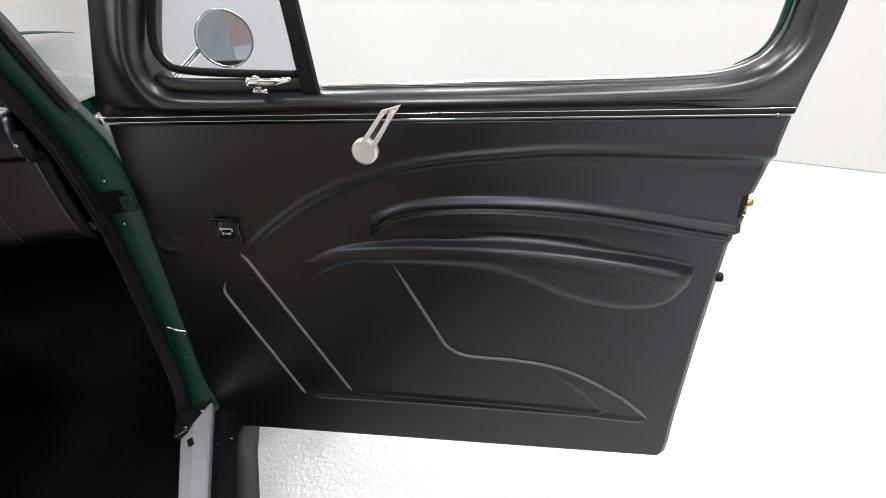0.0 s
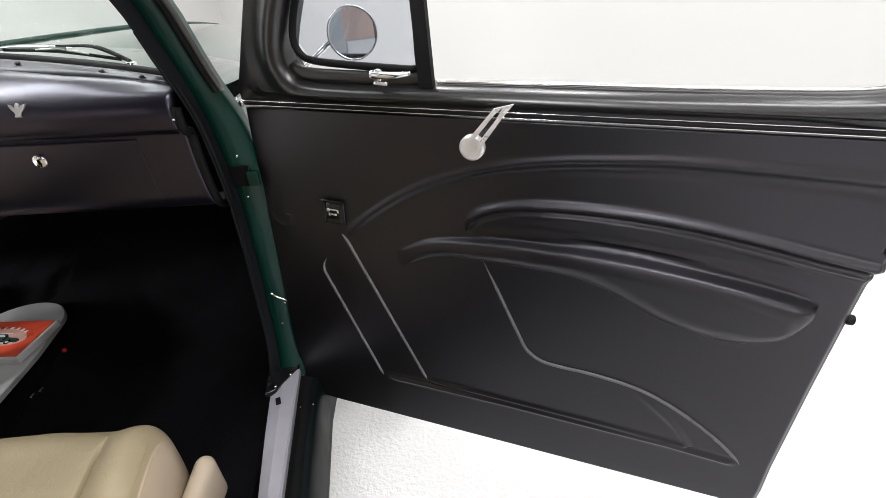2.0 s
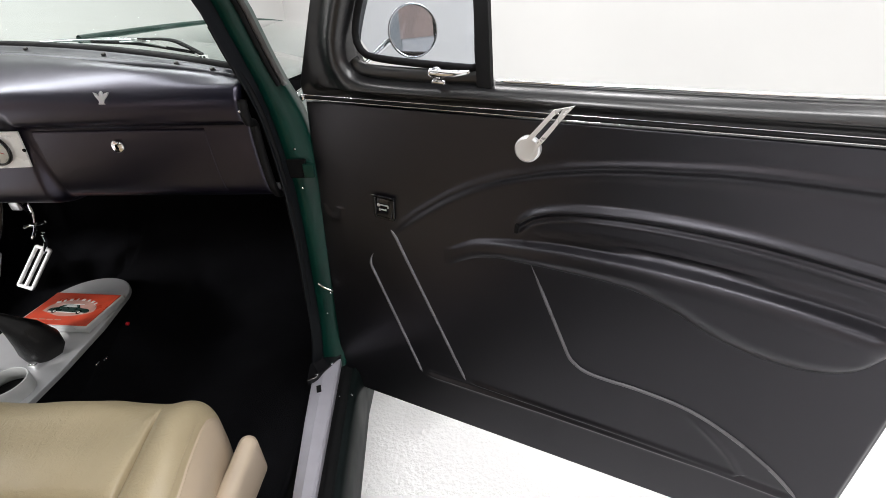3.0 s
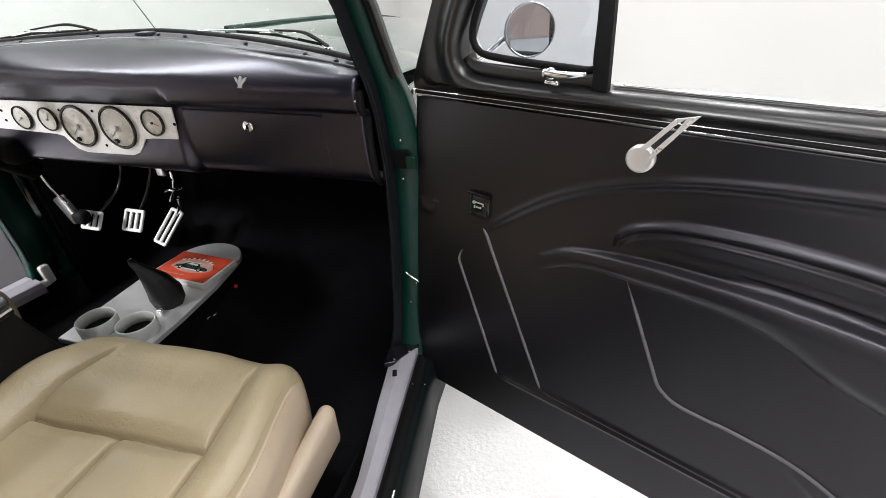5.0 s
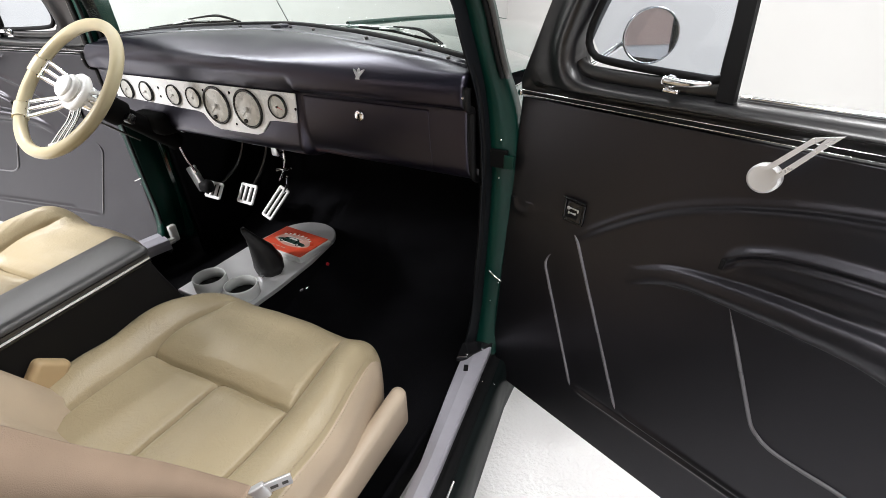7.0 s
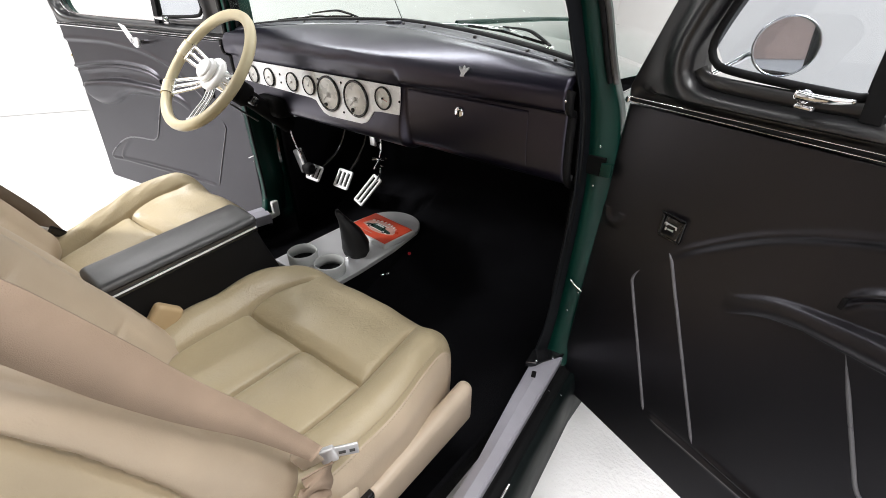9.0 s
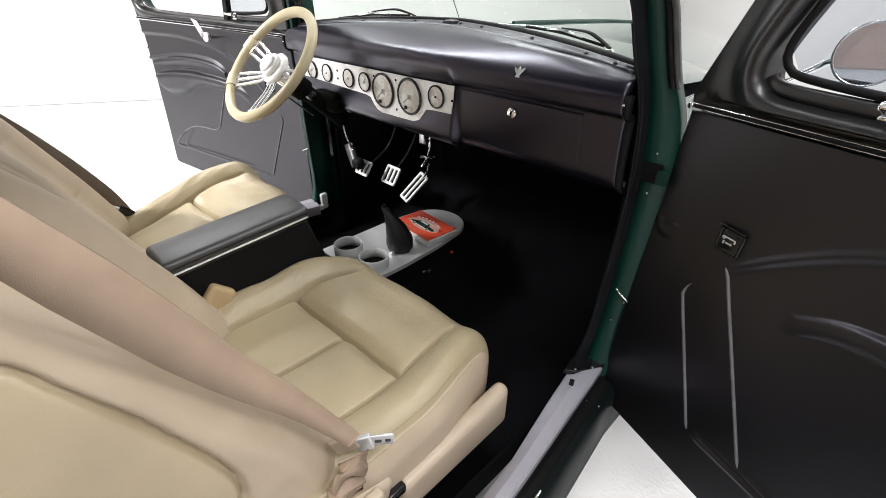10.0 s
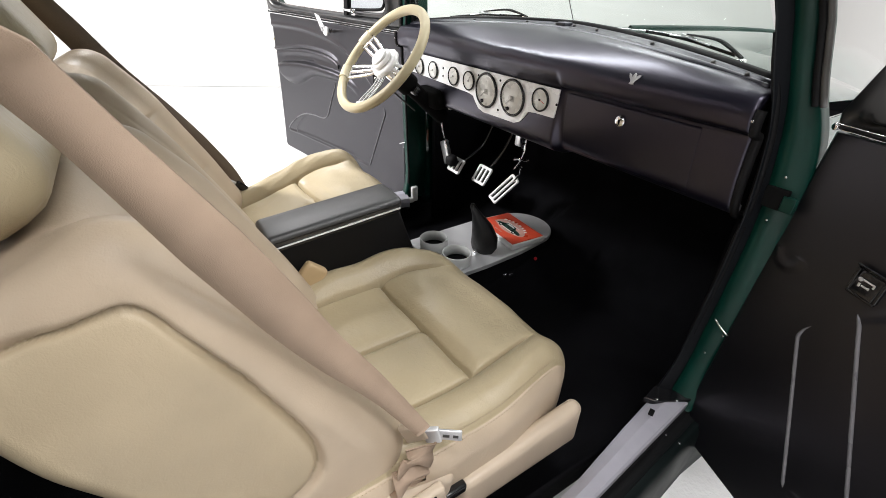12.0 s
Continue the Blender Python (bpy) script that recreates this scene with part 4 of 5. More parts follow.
# ---- wipers ----
def build_wiper(x0, x1):
    """Arm from its pivot at x0 to the middle of a blade that reaches x1."""
    w = thing("wiper", "black windscreen wiper resting at the foot of the glass", "wiper", group="wipers")
    y = lambda x: float(base_line(min(abs(x), 0.6))) + 0.05
    p = lambda x, z: np.array([x, y(x), z - float(drop(x))])
    mid = x0 + 0.62 * (x1 - x0)
    part("pivot", disc(0.009, 0.014, 16, Matrix.Translation(tuple(p(x0, 1.142)))), CHROME, w)
    part("arm", tube([p(x0, 1.157), p(x0 + 0.15 * (x1 - x0), 1.168), p(x0 + 0.30 * (x1 - x0), 1.174), p(mid, 1.170)], [0.0045, 0.0055, 0.0040, 0.0025], 8, n=18, flat=0.6), RUBBER, w, "black wiper arm")
    b0, b1 = mid - 0.55 * (x1 - x0), x1 + 0.15 * (x1 - x0)
    part("blade", tube([p(b0, 1.158), p(mid, 1.161), p(b1, 1.158)], 0.0016, 8, n=20, flat=1.8), RUBBER, w)
    part("bridge", tube([p(b0 * 0.75 + b1 * 0.25, 1.161), p(mid - 0.02, 1.1675), p(mid + 0.02, 1.1675), p(b0 * 0.3 + b1 * 0.7, 1.161)], 0.0018, 8, n=16), ALU, w, "thin silver blade bridge")


build_wiper(0.47, 0.26)
build_wiper(-0.17, -0.42)

# ---- dashboard ----
dash = thing("dashboard", "satin black dashboard with silver instrument plate and glove box", "dashboard", at=(0, 0, 0.88))


def dash_section(x, brow):
    """Section of the dash from the windscreen to its lower lip: y and z."""
    w = max(float(base_line(min(abs(x), 0.6))) - 0.04, -0.012)
    top = 1.144 - float(drop(x))
    back = [(w + k * (-0.053 - w), 1.102 + f * (top - 1.102)) for k, f in ((0, 1), (0.35, 0.82), (0.70, 0.45))]
    plain = back + [(-0.053, 1.102), (-0.063, 1.088), (-0.067, 1.073), (-0.066, 1.058), (-0.063, 1.048), (-0.052, 1.043), (-0.045, 1.038), (-0.0445, 1.01), (-0.042, 0.97), (-0.037, 0.935), (-0.030, 0.912), (-0.018, 0.899), (0.005, 0.892), (0.05, 0.892)]
    hood = back + [(-0.053, 1.102), (-0.063, 1.089), (-0.0665, 1.077), (-0.063, 1.065), (-0.0575, 1.054), (-0.053, 1.045), (-0.050, 1.038), (-0.050, 1.01), (-0.052, 0.97), (-0.054, 0.935), (-0.052, 0.912), (-0.040, 0.895), (-0.005, 0.884), (0.05, 0.882)]
    s = np.array(plain) * (1 - brow) + np.array(hood) * brow
    return smooth_path(s, 64)


rows = []
for x in np.concatenate([[-0.588, -0.5875], np.linspace(-0.585, -0.50, 14), np.linspace(-0.48, 0.12, 16), np.linspace(0.13, 0.19, 18), np.linspace(0.21, 0.570, 14), [0.574, 0.5765, 0.578]]):
    br = float(sstep(-0.555, -0.51, x) * (1 - sstep(0.160, 0.180, x)))
    inset = float(np.interp(x, [-0.588, -0.586, -0.580, 0.570, 0.574, 0.5765, 0.578], [0.01, 0.003, 0, 0, 0.001, 0.003, 0.008]))
    rows.append([(x, y + inset, z - 0.4 * inset) for y, z in dash_section(x, br)])
part("dash_shell", shell(np.array(rows), (0, 0.012, -0.004)), SATIN, dash, "satin black painted dash with rolled top")
for s in (-1, 1):
    end = np.array([(s * (0.590 if s < 0 else 0.5835), y + 0.003, z) for y, z in dash_section(0.576, 0.0)])[12:56]
    part("end_seal", tube(end, 0.0075, 10, up=(1, 0, 0)), RUBBER, dash, "black rubber strip at the dash end")
    for k in (3, 8):
        part("pin", disc(0.0022, 0.003, 8, Matrix.Translation(tuple(end[k] + [-s * 0.004, -0.006, 0])) @ Matrix.Rotation(math.radians(90), 4, "X")), CHROME, dash)
part("lower_edge", tube([(-0.566, -0.098, 0.902), (-0.562, -0.06, 0.868), (-0.560, -0.012, 0.826)], 0.0028, 8, n=14), WORN, dash, "worn lower edge at the dash end")
for x0, x1, y in ((-0.475, -0.445, 0.03), (-0.375, -0.35, 0.02)):
    part("dash_bracket", tube([(x0, y, 0.880), (x0 + 0.3 * (x1 - x0), y - 0.012, 0.872), (x1, y - 0.006, 0.874)], 0.0028, 8, n=8), ALU, dash, "small bright bracket under the dash")
# glove box lid, a hair proud
sec0 = np.array(dash_section(0.35, 0.0))
low = sec0[(sec0[:, 1] < 1.037) & (sec0[:, 1] > 0.903)]
gx = np.concatenate([[0.187, 0.1873], np.linspace(0.190, 0.493, 12), [0.4955, 0.496]])
V = np.array([[(x, y - 0.0014, z) for y, z in low] for x in gx])
lid = part("glove_box_lid", shell(V, (0, 0.006, 0)), SATIN, dash, "satin black glove box lid")
lockm = Matrix.Rotation(math.radians(90), 4, "X")
sub("lock", disc(0.0115, 0.007, 28, Matrix.Translation((0.335, -0.0455, 1.006)) @ lockm, 0.3), CHROME, lid, "round chrome glove box lock")
sub("keyhole", rbox((0.003, 0.003, 0.008), 0.001, 2, at=(0.335, -0.053, 1.006)), DARK, lid)
# small winged badge
em = [(-0.016, 0.012), (-0.010, 0.010), (-0.0045, 0.003), (-0.003, 0.011), (0.0, 0.0145), (0.003, 0.011), (0.0045, 0.003), (0.010, 0.010), (0.016, 0.012), (0.013, 0.005), (0.010, 0.001), (0.0065, -0.003), (0.0045, -0.008), (0.0065, -0.012), (-0.0065, -0.012), (-0.0045, -0.008), (-0.0065, -0.003), (-0.010, 0.001), (-0.013, 0.005)]
part("badge", slab([(0.8 * a, 0.8 * b) for a, b in em], 0, 0.004, Matrix.Translation((0.353, -0.0605, 1.089)) @ Matrix.Rotation(math.radians(68), 4, "X"), 0.001), ALU, dash, "small winged metal badge", False)
# instrument plate
PY = -0.0565
po = [(-0.505, 1.034), (-0.505, 0.974)] + [(-0.17, 0.966), (-0.150, 0.962), (-0.138, 0.948), (-0.122, 0.934), (-0.10, 0.928), (0.03, 0.930), (0.050, 0.937), (0.065, 0.952), (0.078, 0.968), (0.10, 0.971)] + [(0.164, 0.973), (0.169, 1.004), (0.172, 1.037)]
plate = part("instrument_plate", slab(po, 0, 0.003, Matrix.Translation((0, PY + 0.003, 0)) @ Matrix.Rotation(math.radians(90), 4, "X"), 0.0006), PLATE, dash, "satin silver instrument plate", False)
for x, z in ((0.168, 1.004), (-0.035, 1.022), (-0.035, 0.948), (-0.128, 1.02), (-0.305, 0.99), (-0.305, 1.012)):
    sub("plate_hole", disc(0.003, 0.002, 12, Matrix.Translation((x, PY + 0.0005, z)) @ lockm), DARK, plate)


def build_gauge(x, z, r, needle, pointer):
    m = Matrix.Translation((x, PY, z)) @ lockm
    g = part("gauge", ring(r * 0.86, r, 0.006, 40, m), BLACKGLOSS, dash, "round gauge with black bezel")
    sub("dial", disc(r * 0.88, 0.003, 32, m @ Matrix.Translation((0, 0, 0.0012))), DIAL, g, "pale ivory dial")
    n = 11 if r > 0.04 else 7
    for i in range(n):
        a = math.radians(225 - 270 * i / (n - 1))
        q = m @ Matrix.Rotation(a, 4, "Z") @ Matrix.Translation((r * 0.70, 0, 0.0037))
        sub("tick", rbox((r * 0.13, r * 0.03, 0.0008), 0.0002, 1, m=q), INK, g, smooth=False)
    q = m @ Matrix.Rotation(math.radians(needle), 4, "Z") @ Matrix.Translation((r * 0.28, 0, 0.005))
    sub("needle", rbox((r * 0.66, r * 0.04, 0.001), 0.0003, 1, m=q), pointer, g, smooth=False)
    sub("needle_cap", disc(r * 0.10, 0.004, 16, m @ Matrix.Translation((0, 0, 0.003))), INK if pointer is not RED else BLACKGLOSS, g)
    if r > 0.04:
        sub("reset_knob", disc(r * 0.11, 0.006, 14, m @ Matrix.Translation((-r * 0.25, -r * 0.62, 0.003))), BLACKGLOSS, g)
        sub("window", rbox((r * 0.34, r * 0.30, 0.0012), 0.0003, 1, m=m @ Matrix.Translation((r * 0.05, -r * 0.05, 0.004))), INK, g, smooth=False)
    return g


for x, z, r, nd, pt in ((-0.443, 0.998, 0.026, 215, INK), (-0.359, 0.999, 0.026, 200, INK), (-0.246, 0.999, 0.026, 210, INK), (-0.169, 0.999, 0.026, 60, INK), (-0.088, 0.988, 0.0455, 222, INK), (0.019, 0.990, 0.0455, 222, INK), (0.117, 1.005, 0.027, -20, RED)):
    build_gauge(x, z, r, nd, pt)

# ---- steering wheel ----
WC = Vector((-0.37, -0.23, 1.04))
wm = Matrix.Translation(WC) @ Matrix.Rotation(math.radians(90 - 42), 4, "X")
wheel = thing("steering_wheel", "cream leather steering wheel with slotted chrome spokes", "steering wheel", at=tuple(WC))
R0 = 0.166
ph = np.linspace(0, 2 * math.pi, 96, endpoint=False)
rim = tube(np.stack([R0 * np.cos(ph), R0 * np.sin(ph), np.zeros(96)], 1), 0.0138, 14, closed=True)
rimp = part("rim", moved(rim, wm), WHEELSKIN, wheel, "cream leather wrapped rim")
for c0 in (164, 208):
    a = np.radians(np.linspace(c0 - 7, c0 + 7, 14))
    sub("grip_wrap", moved(tube(np.stack([R0 * np.cos(a), R0 * np.sin(a), np.zeros(14)], 1), 0.0166, 14), wm), WRAP, rimp, "raised stitched wrap at a spoke")
for c0 in (164, 208, 290, 352):
    q = wm @ Matrix.Rotation(math.radians(c0), 4, "Z")
    bars = []
    for dy in (-0.021, -0.0, 0.021):
        pts = [(0.03, dy * 0.62, -0.026), (0.07, dy * 0.75, -0.024), (0.115, dy * 0.92, -0.012), (0.153, dy, -0.002)]
        bars.append(tube(pts, 0.0058, 8, n=12, flat=0.6))
    bars.append(rbox((0.02, 0.052, 0.006), 0.002, 2, at=(0.15, 0, -0.003)))
    part("spoke", moved(join(*bars), q), CHROME, wheel, "slotted chrome spoke")
# hub and button are chrome, whitened to carry their glare
part("hub", moved(join(disc(0.046, 0.022, 40, Matrix.Translation((0, 0, -0.032)), 0.3), disc(0.034, 0.018, 36, Matrix.Translation((0, 0, -0.012)), 0.35)), wm), PLATE, wheel, "wheel hub, chrome glare given as a near-white colour")
part("horn_button", disc(0.027, 0.010, 36, wm @ Matrix.Translation((0, 0, 0.003)), 0.4), PLATE, wheel, "horn button, chrome glare given as a near-white colour")
part("hub_adapter", disc(0.030, 0.05, 32, wm @ Matrix.Translation((0, 0, -0.08))), CHROME, wheel)
column = thing("steering_column", "black steering column with stalk running below the dash", "steering column", at=tuple(WC))
part("column_tube", moved(tube([(0, 0, -0.07), (0, 0, -0.29)], 0.024, 20, n=8), wm), DARK, column)
part("collar", disc(0.033, 0.05, 28, wm @ Matrix.Translation((0, 0, -0.13))), DARK, column)
part("shroud", rbox((0.13, 0.08, 0.06), 0.022, 5, at=(-0.37, -0.045, 0.915)), DARK, column, "black column shroud under the dash")
part("stalk", tube([wm @ Vector((-0.03, 0.0, -0.10)), wm @ Vector((-0.09, 0.01, -0.085)), wm @ Vector((-0.13, 0.015, -0.07))], [0.006, 0.007, 0.010], 10, n=10), BLACKGLOSS, column, "black turn signal stalk")
part("lever_knob", rbox((0.03, 0.025, 0.02), 0.008, 3, m=wm @ Matrix.Translation((0.055, -0.01, -0.12))), BLACKGLOSS, column)


# ---- pedals ----
def slotted_pad(sx, sz, slots, rim):
    """A metal pad with long round-ended slots cut through it: ribs and two end bars."""
    pitch = (sx - rim) / slots
    bits = [rbox((rim, 0.010, sz - 0.5 * rim), rim * 0.45, 2, at=(-sx / 2 + rim / 2 + i * pitch, 0, 0)) for i in range(slots + 1)]
    bits += [rbox((sx - 0.004, 0.009, rim * 1.15), rim * 0.45, 3, at=(0, 0, s * (sz / 2 - rim * 0.6))) for s in (-1, 1)]
    return join(*bits)


def build_pedal(name, label, c, sx, sz, tilt, arm, slots=3, roll=0, rim=0.010):
    p = thing(name, label, "pedal", at=c, group="pedals")
    q = Matrix.Translation(c) @ Matrix.Rotation(math.radians(roll), 4, "Y") @ Matrix.Rotation(math.radians(tilt), 4, "X")
    part("pad", moved(slotted_pad(sx, sz, slots, rim), q), PLATE, p, "bright slotted metal pedal pad")
    part("backing", rbox((sx * 0.86, 0.006, sz * 0.86), 0.002, 2, m=q @ Matrix.Translation((0, 0.007, 0))), RUBBER, p, "black rubber backing")
    part("arm", tube([Vector(c) + (q.to_3x3() @ Vector((0, 0.014, sz * 0.30)))] + [Vector(v) for v in arm], 0.006, 10, n=20), BLACKGLOSS if name != "throttle_pedal" else CHROME, p)
    return p


build_pedal("clutch_pedal", "bright clutch pedal with black slots under the dash", (-0.500, 0.140, 0.608), 0.078, 0.062, -35, [(-0.475, 0.25, 0.68), (-0.47, 0.30, 0.80), (-0.49, 0.30, 0.88)])
build_pedal("brake_pedal", "bright brake pedal with black slots under the dash", (-0.407, 0.20, 0.587), 0.080, 0.075, -35, [(-0.372, 0.26, 0.67), (-0.362, 0.30, 0.76), (-0.385, 0.31, 0.86)])
build_pedal("throttle_pedal", "long bright throttle pedal with two black slots under the dash", (-0.30, 0.225, 0.562), 0.046, 0.128, -38, [(-0.262, 0.26, 0.625), (-0.246, 0.25, 0.66)], 2, 24, 0.0095)
rod = thing("throttle_linkage", "bright drilled throttle lever hanging under the dash", "linkage", at=(-0.25, 0.24, 0.70))
part("lever", tube([(-0.262, 0.235, 0.655), (-0.235, 0.24, 0.70), (-0.232, 0.245, 0.76), (-0.228, 0.25, 0.82)], 0.008, 8, n=12, flat=0.5), CHROME, rod)
part("cross_pin", tube([(-0.265, 0.232, 0.69), (-0.20, 0.232, 0.705)], 0.005, 8), CHROME, rod)
for k in range(4):
    part("drilled_hole", disc(0.003, 0.018, 10, Matrix.Translation((-0.2345 + 0.0015 * k, 0.231, 0.70 + 0.028 * k)) @ Matrix.Rotation(math.radians(-90), 4, "X")), DARK, rod)
part("link_rod", tube([(-0.275, 0.25, 0.83), (-0.262, 0.245, 0.775), (-0.240, 0.24, 0.735)], 0.0035, 8, n=10), SATIN, rod)
part("pivot_block", rbox((0.03, 0.03, 0.05), 0.005, 2, at=(-0.27, 0.255, 0.76)), ALU, rod)
park = thing("foot_brake_lever", "worn metal foot parking brake lever below the dash", "lever", at=(-0.51, 0.10, 0.62))
part("lever", tube([(-0.50, 0.06, 0.86), (-0.505, 0.076, 0.758), (-0.50, 0.095, 0.69)], 0.004, 8, n=12), CHROME, park)
part("pad", rbox((0.04, 0.02, 0.09), 0.006, 3, m=Matrix.Translation((-0.512, 0.100, 0.665)) @ Matrix.Rotation(math.radians(-25), 4, "Y")), ALU, park)
part("knob", rbox((0.05, 0.04, 0.045), 0.018, 4, at=(-0.482, 0.105, 0.640)), RUBBER, park, "black rubber knob")

# ---- console ----
ZC = 0.54
plate_t = thing("console_plate", "satin silver console plate with rounded front on the tunnel", "console", at=(-0.05, 0, 0.50))
arc = [(-0.05 + 0.105 * math.cos(t), 0.115 + 0.105 * math.sin(t)) for t in np.linspace(0.25, math.pi - 0.25, 18)]
out = [(x - 0.018, y - 0.012) for x, y in [(0.082, -0.25), (0.082, -0.12), (0.072, 0.02)] + arc + [(-0.165, 0.02), (-0.160, -0.12), (-0.155, -0.25)]]
part("plate", slab(out, ZC - 0.012, ZC, None, 0.002), CONSOLE, plate_t, "satin silver plate", False)
part("pedestal", slab([(x * 0.93 - 0.004, y * 0.96) for x, y in out], 0.45, ZC - 0.012), CARPET, plate_t, "black carpeted pedestal", False)
for x, y in ((-0.100, -0.210), (0.006, -0.198)):
    m = Matrix.Translation((x, y, ZC - 0.002))
    cup = part("cup_holder", ring(0.039, 0.0425, 0.036, 48, m), FROST, plate_t, "frosted plastic cup ring")
    sub("well", disc(0.0385, 0.004, 40, m @ Matrix.Translation((0, 0, 0.002))), DARK, cup, "dark cup well", False)
shift = thing("gear_shifter", "black leather shifter boot and knob on the console", "gear shifter", at=(-0.018, -0.088, ZC))
sec = [(0.038, 0.028, 0.0, 0.002, 0), (0.045, 0.036, 0.018, 0.003, 0.004), (0.044, 0.036, 0.042, 0.002, 0.006), (0.033, 0.028, 0.078, -0.006, 0.0), (0.018, 0.016, 0.11, -0.016, -0.012), (0.011, 0.010, 0.130, -0.030, -0.018), (0.005, 0.005, 0.142, -0.034, -0.020)]
V = [[(-0.018 + dx + a * math.cos(t) * (1 + 0.06 * math.sin(5 * t)), -0.088 + dy + b * math.sin(t), ZC + h) for t in np.linspace(0, 2 * math.pi, 28, endpoint=False)] for a, b, h, dx, dy in sec]
part("boot", grid(V, wrap_v=True, cap=True), BOOT, shift, "black leather boot")
part("clip", rbox((0.018, 0.012, 0.012), 0.003, 2, at=(-0.004, -0.126, ZC + 0.006)), CHROME, shift)
card = thing("show_card", "orange-red show card with a car picture in a clear holder", "card", at=(-0.05, 0.07, ZC))
cm = Matrix.Translation((-0.050, 0.048, ZC + 0.010)) @ Matrix.Rotation(math.radians(-3), 4, "Z")
part("holder", rbox((0.190, 0.128, 0.018), 0.004, 3, m=cm), FROST, card, "clear plastic holder")
part("sheet", rbox((0.180, 0.118, 0.002), 0.001, 2, m=cm @ Matrix.Translation((0, 0, 0.0100))), ORANGE, card, "orange-red printed sheet")
on = lambda x, y, h=0.0112, deg=0: cm @ Matrix.Translation((x, y, h)) @ Matrix.Rotation(math.radians(deg), 4, "Z")
glow = smooth_path([(-0.066, -0.014), (-0.058, 0.014), (-0.02, 0.030), (0.025, 0.030), (0.060, 0.012), (0.064, -0.014), (0.0, -0.030), (-0.066, -0.014)], 28)[:-1]
part("picture", slab(glow, 0.0108, 0.0114, cm), FADED, card, "faded patch behind the car picture", False)
carpic = smooth_path([(-0.052, -0.014), (-0.053, -0.004), (-0.036, 0.001), (-0.024, 0.012), (0.012, 0.013), (0.024, 0.002), (0.050, -0.002), (0.054, -0.014), (0.0, -0.017), (-0.052, -0.014)], 36)[:-1]
part("car_picture", slab(carpic, 0.0114, 0.0120, cm), CARDGREEN, card, "dark green car printed on the card", False)
part("picture_window", slab([(-0.022, 0.004), (-0.016, 0.010), (0.008, 0.010), (0.016, 0.003)], 0.0120, 0.0124, cm), FROST, card, smooth=False)
part("picture_line", rbox((0.098, 0.0028, 0.0006), 0.0002, 1, m=on(0.0, -0.0165, 0.0123, -1)), DIAL, card)
part("picture_line", rbox((0.060, 0.0022, 0.0006), 0.0002, 1, m=on(-0.004, 0.0138, 0.0123, 2)), DIAL, card)
for x in (-0.032, 0.034):
    part("picture_wheel", disc(0.0065, 0.0006, 16, on(x, -0.0145, 0.0122)), BLACKGLOSS, card)
    part("picture_hub", disc(0.0032, 0.0004, 12, on(x, -0.0145, 0.0128)), DIAL, card)
for i, wide in enumerate((0.012, 0.006, 0.009, 0.005, 0.010, 0.007, 0.009, 0.006)):
    t = math.radians(141 - 14.5 * i)
    part("lettering_bar", rbox((wide * 0.85, 0.0075, 0.0006), 0.0002, 1, m=on(0.066 * math.cos(t), 0.036 * math.sin(t) - 0.002, 0.0118, math.degrees(t) * 0.45 - 40)), DIAL, card)
for i in range(4):
    part("lettering_bar", rbox((0.016, 0.003, 0.0006), 0.0002, 1, m=on(-0.060 + 0.021 * i, -0.043, 0.0114)), FADED, card)
for x, y, z in ((0.083, -0.075, 0.497), (0.085, -0.055, 0.492)):
    part("clip", rbox((0.006, 0.014, 0.008), 0.002, 2, at=(x, y, z)), CHROME, plate_t)
lamp_r = thing("red_pilot_light", "tiny red pilot light on the side of the tunnel", "light", at=(0.10, 0.03, 0.5))
part("lens", disc(0.005, 0.006, 14, Matrix.Translation((0.072, 0.05, 0.510)) @ Matrix.Rotation(math.radians(90), 4, "Y")), RED, lamp_r)

# centre armrest box
box = thing("armrest_console", "black armrest box with padded lid between the seats", "armrest", at=(-0.01, -0.7, 0.34))
def slope_front(v):
    v = v.copy()
    f, r = sstep(0.02, 0.14, v[:, 1]), sstep(-0.02, -0.14, v[:, 1])
    low = np.clip((0.20 - v[:, 2]) / 0.40, 0, 1)
    v[:, 1] += f * 0.13 * low + r * 0.10 * low
    v[:, 2] += 0.075 * v[:, 1] * (v[:, 2] > 0)
    return v


part("box_body", rbox((0.098, 0.290, 0.43), 0.008, (4, 14, 8), slope_front, at=(0.0125, -0.550, 0.568)), RUBBER, box, "satin black box")
part("lid", rbox((0.108, 0.306, 0.030), 0.011, (6, 10, 3), lambda v: v + np.c_[np.zeros(len(v)), np.zeros(len(v)), 0.080 * v[:, 1] - 0.004 * (v[:, 0] / 0.05) ** 2 * (v[:, 2] > 0)], at=(0.0125, -0.552, 0.790)), LIDSKIN, box, "black padded vinyl lid")
part("lid_base", rbox((0.104, 0.300, 0.008), 0.003, (4, 8, 2), lambda v: v + np.c_[np.zeros(len(v)), np.zeros(len(v)), 0.080 * v[:, 1]], at=(0.0125, -0.552, 0.770)), BLACKGLOSS, box, "thin black lid base")
part("edge_strip", tube([(0.0625, -0.694, 0.7625), (0.0625, -0.404, 0.7870)], 0.0021, 8), PLATE, box, "thin bright edge strip")


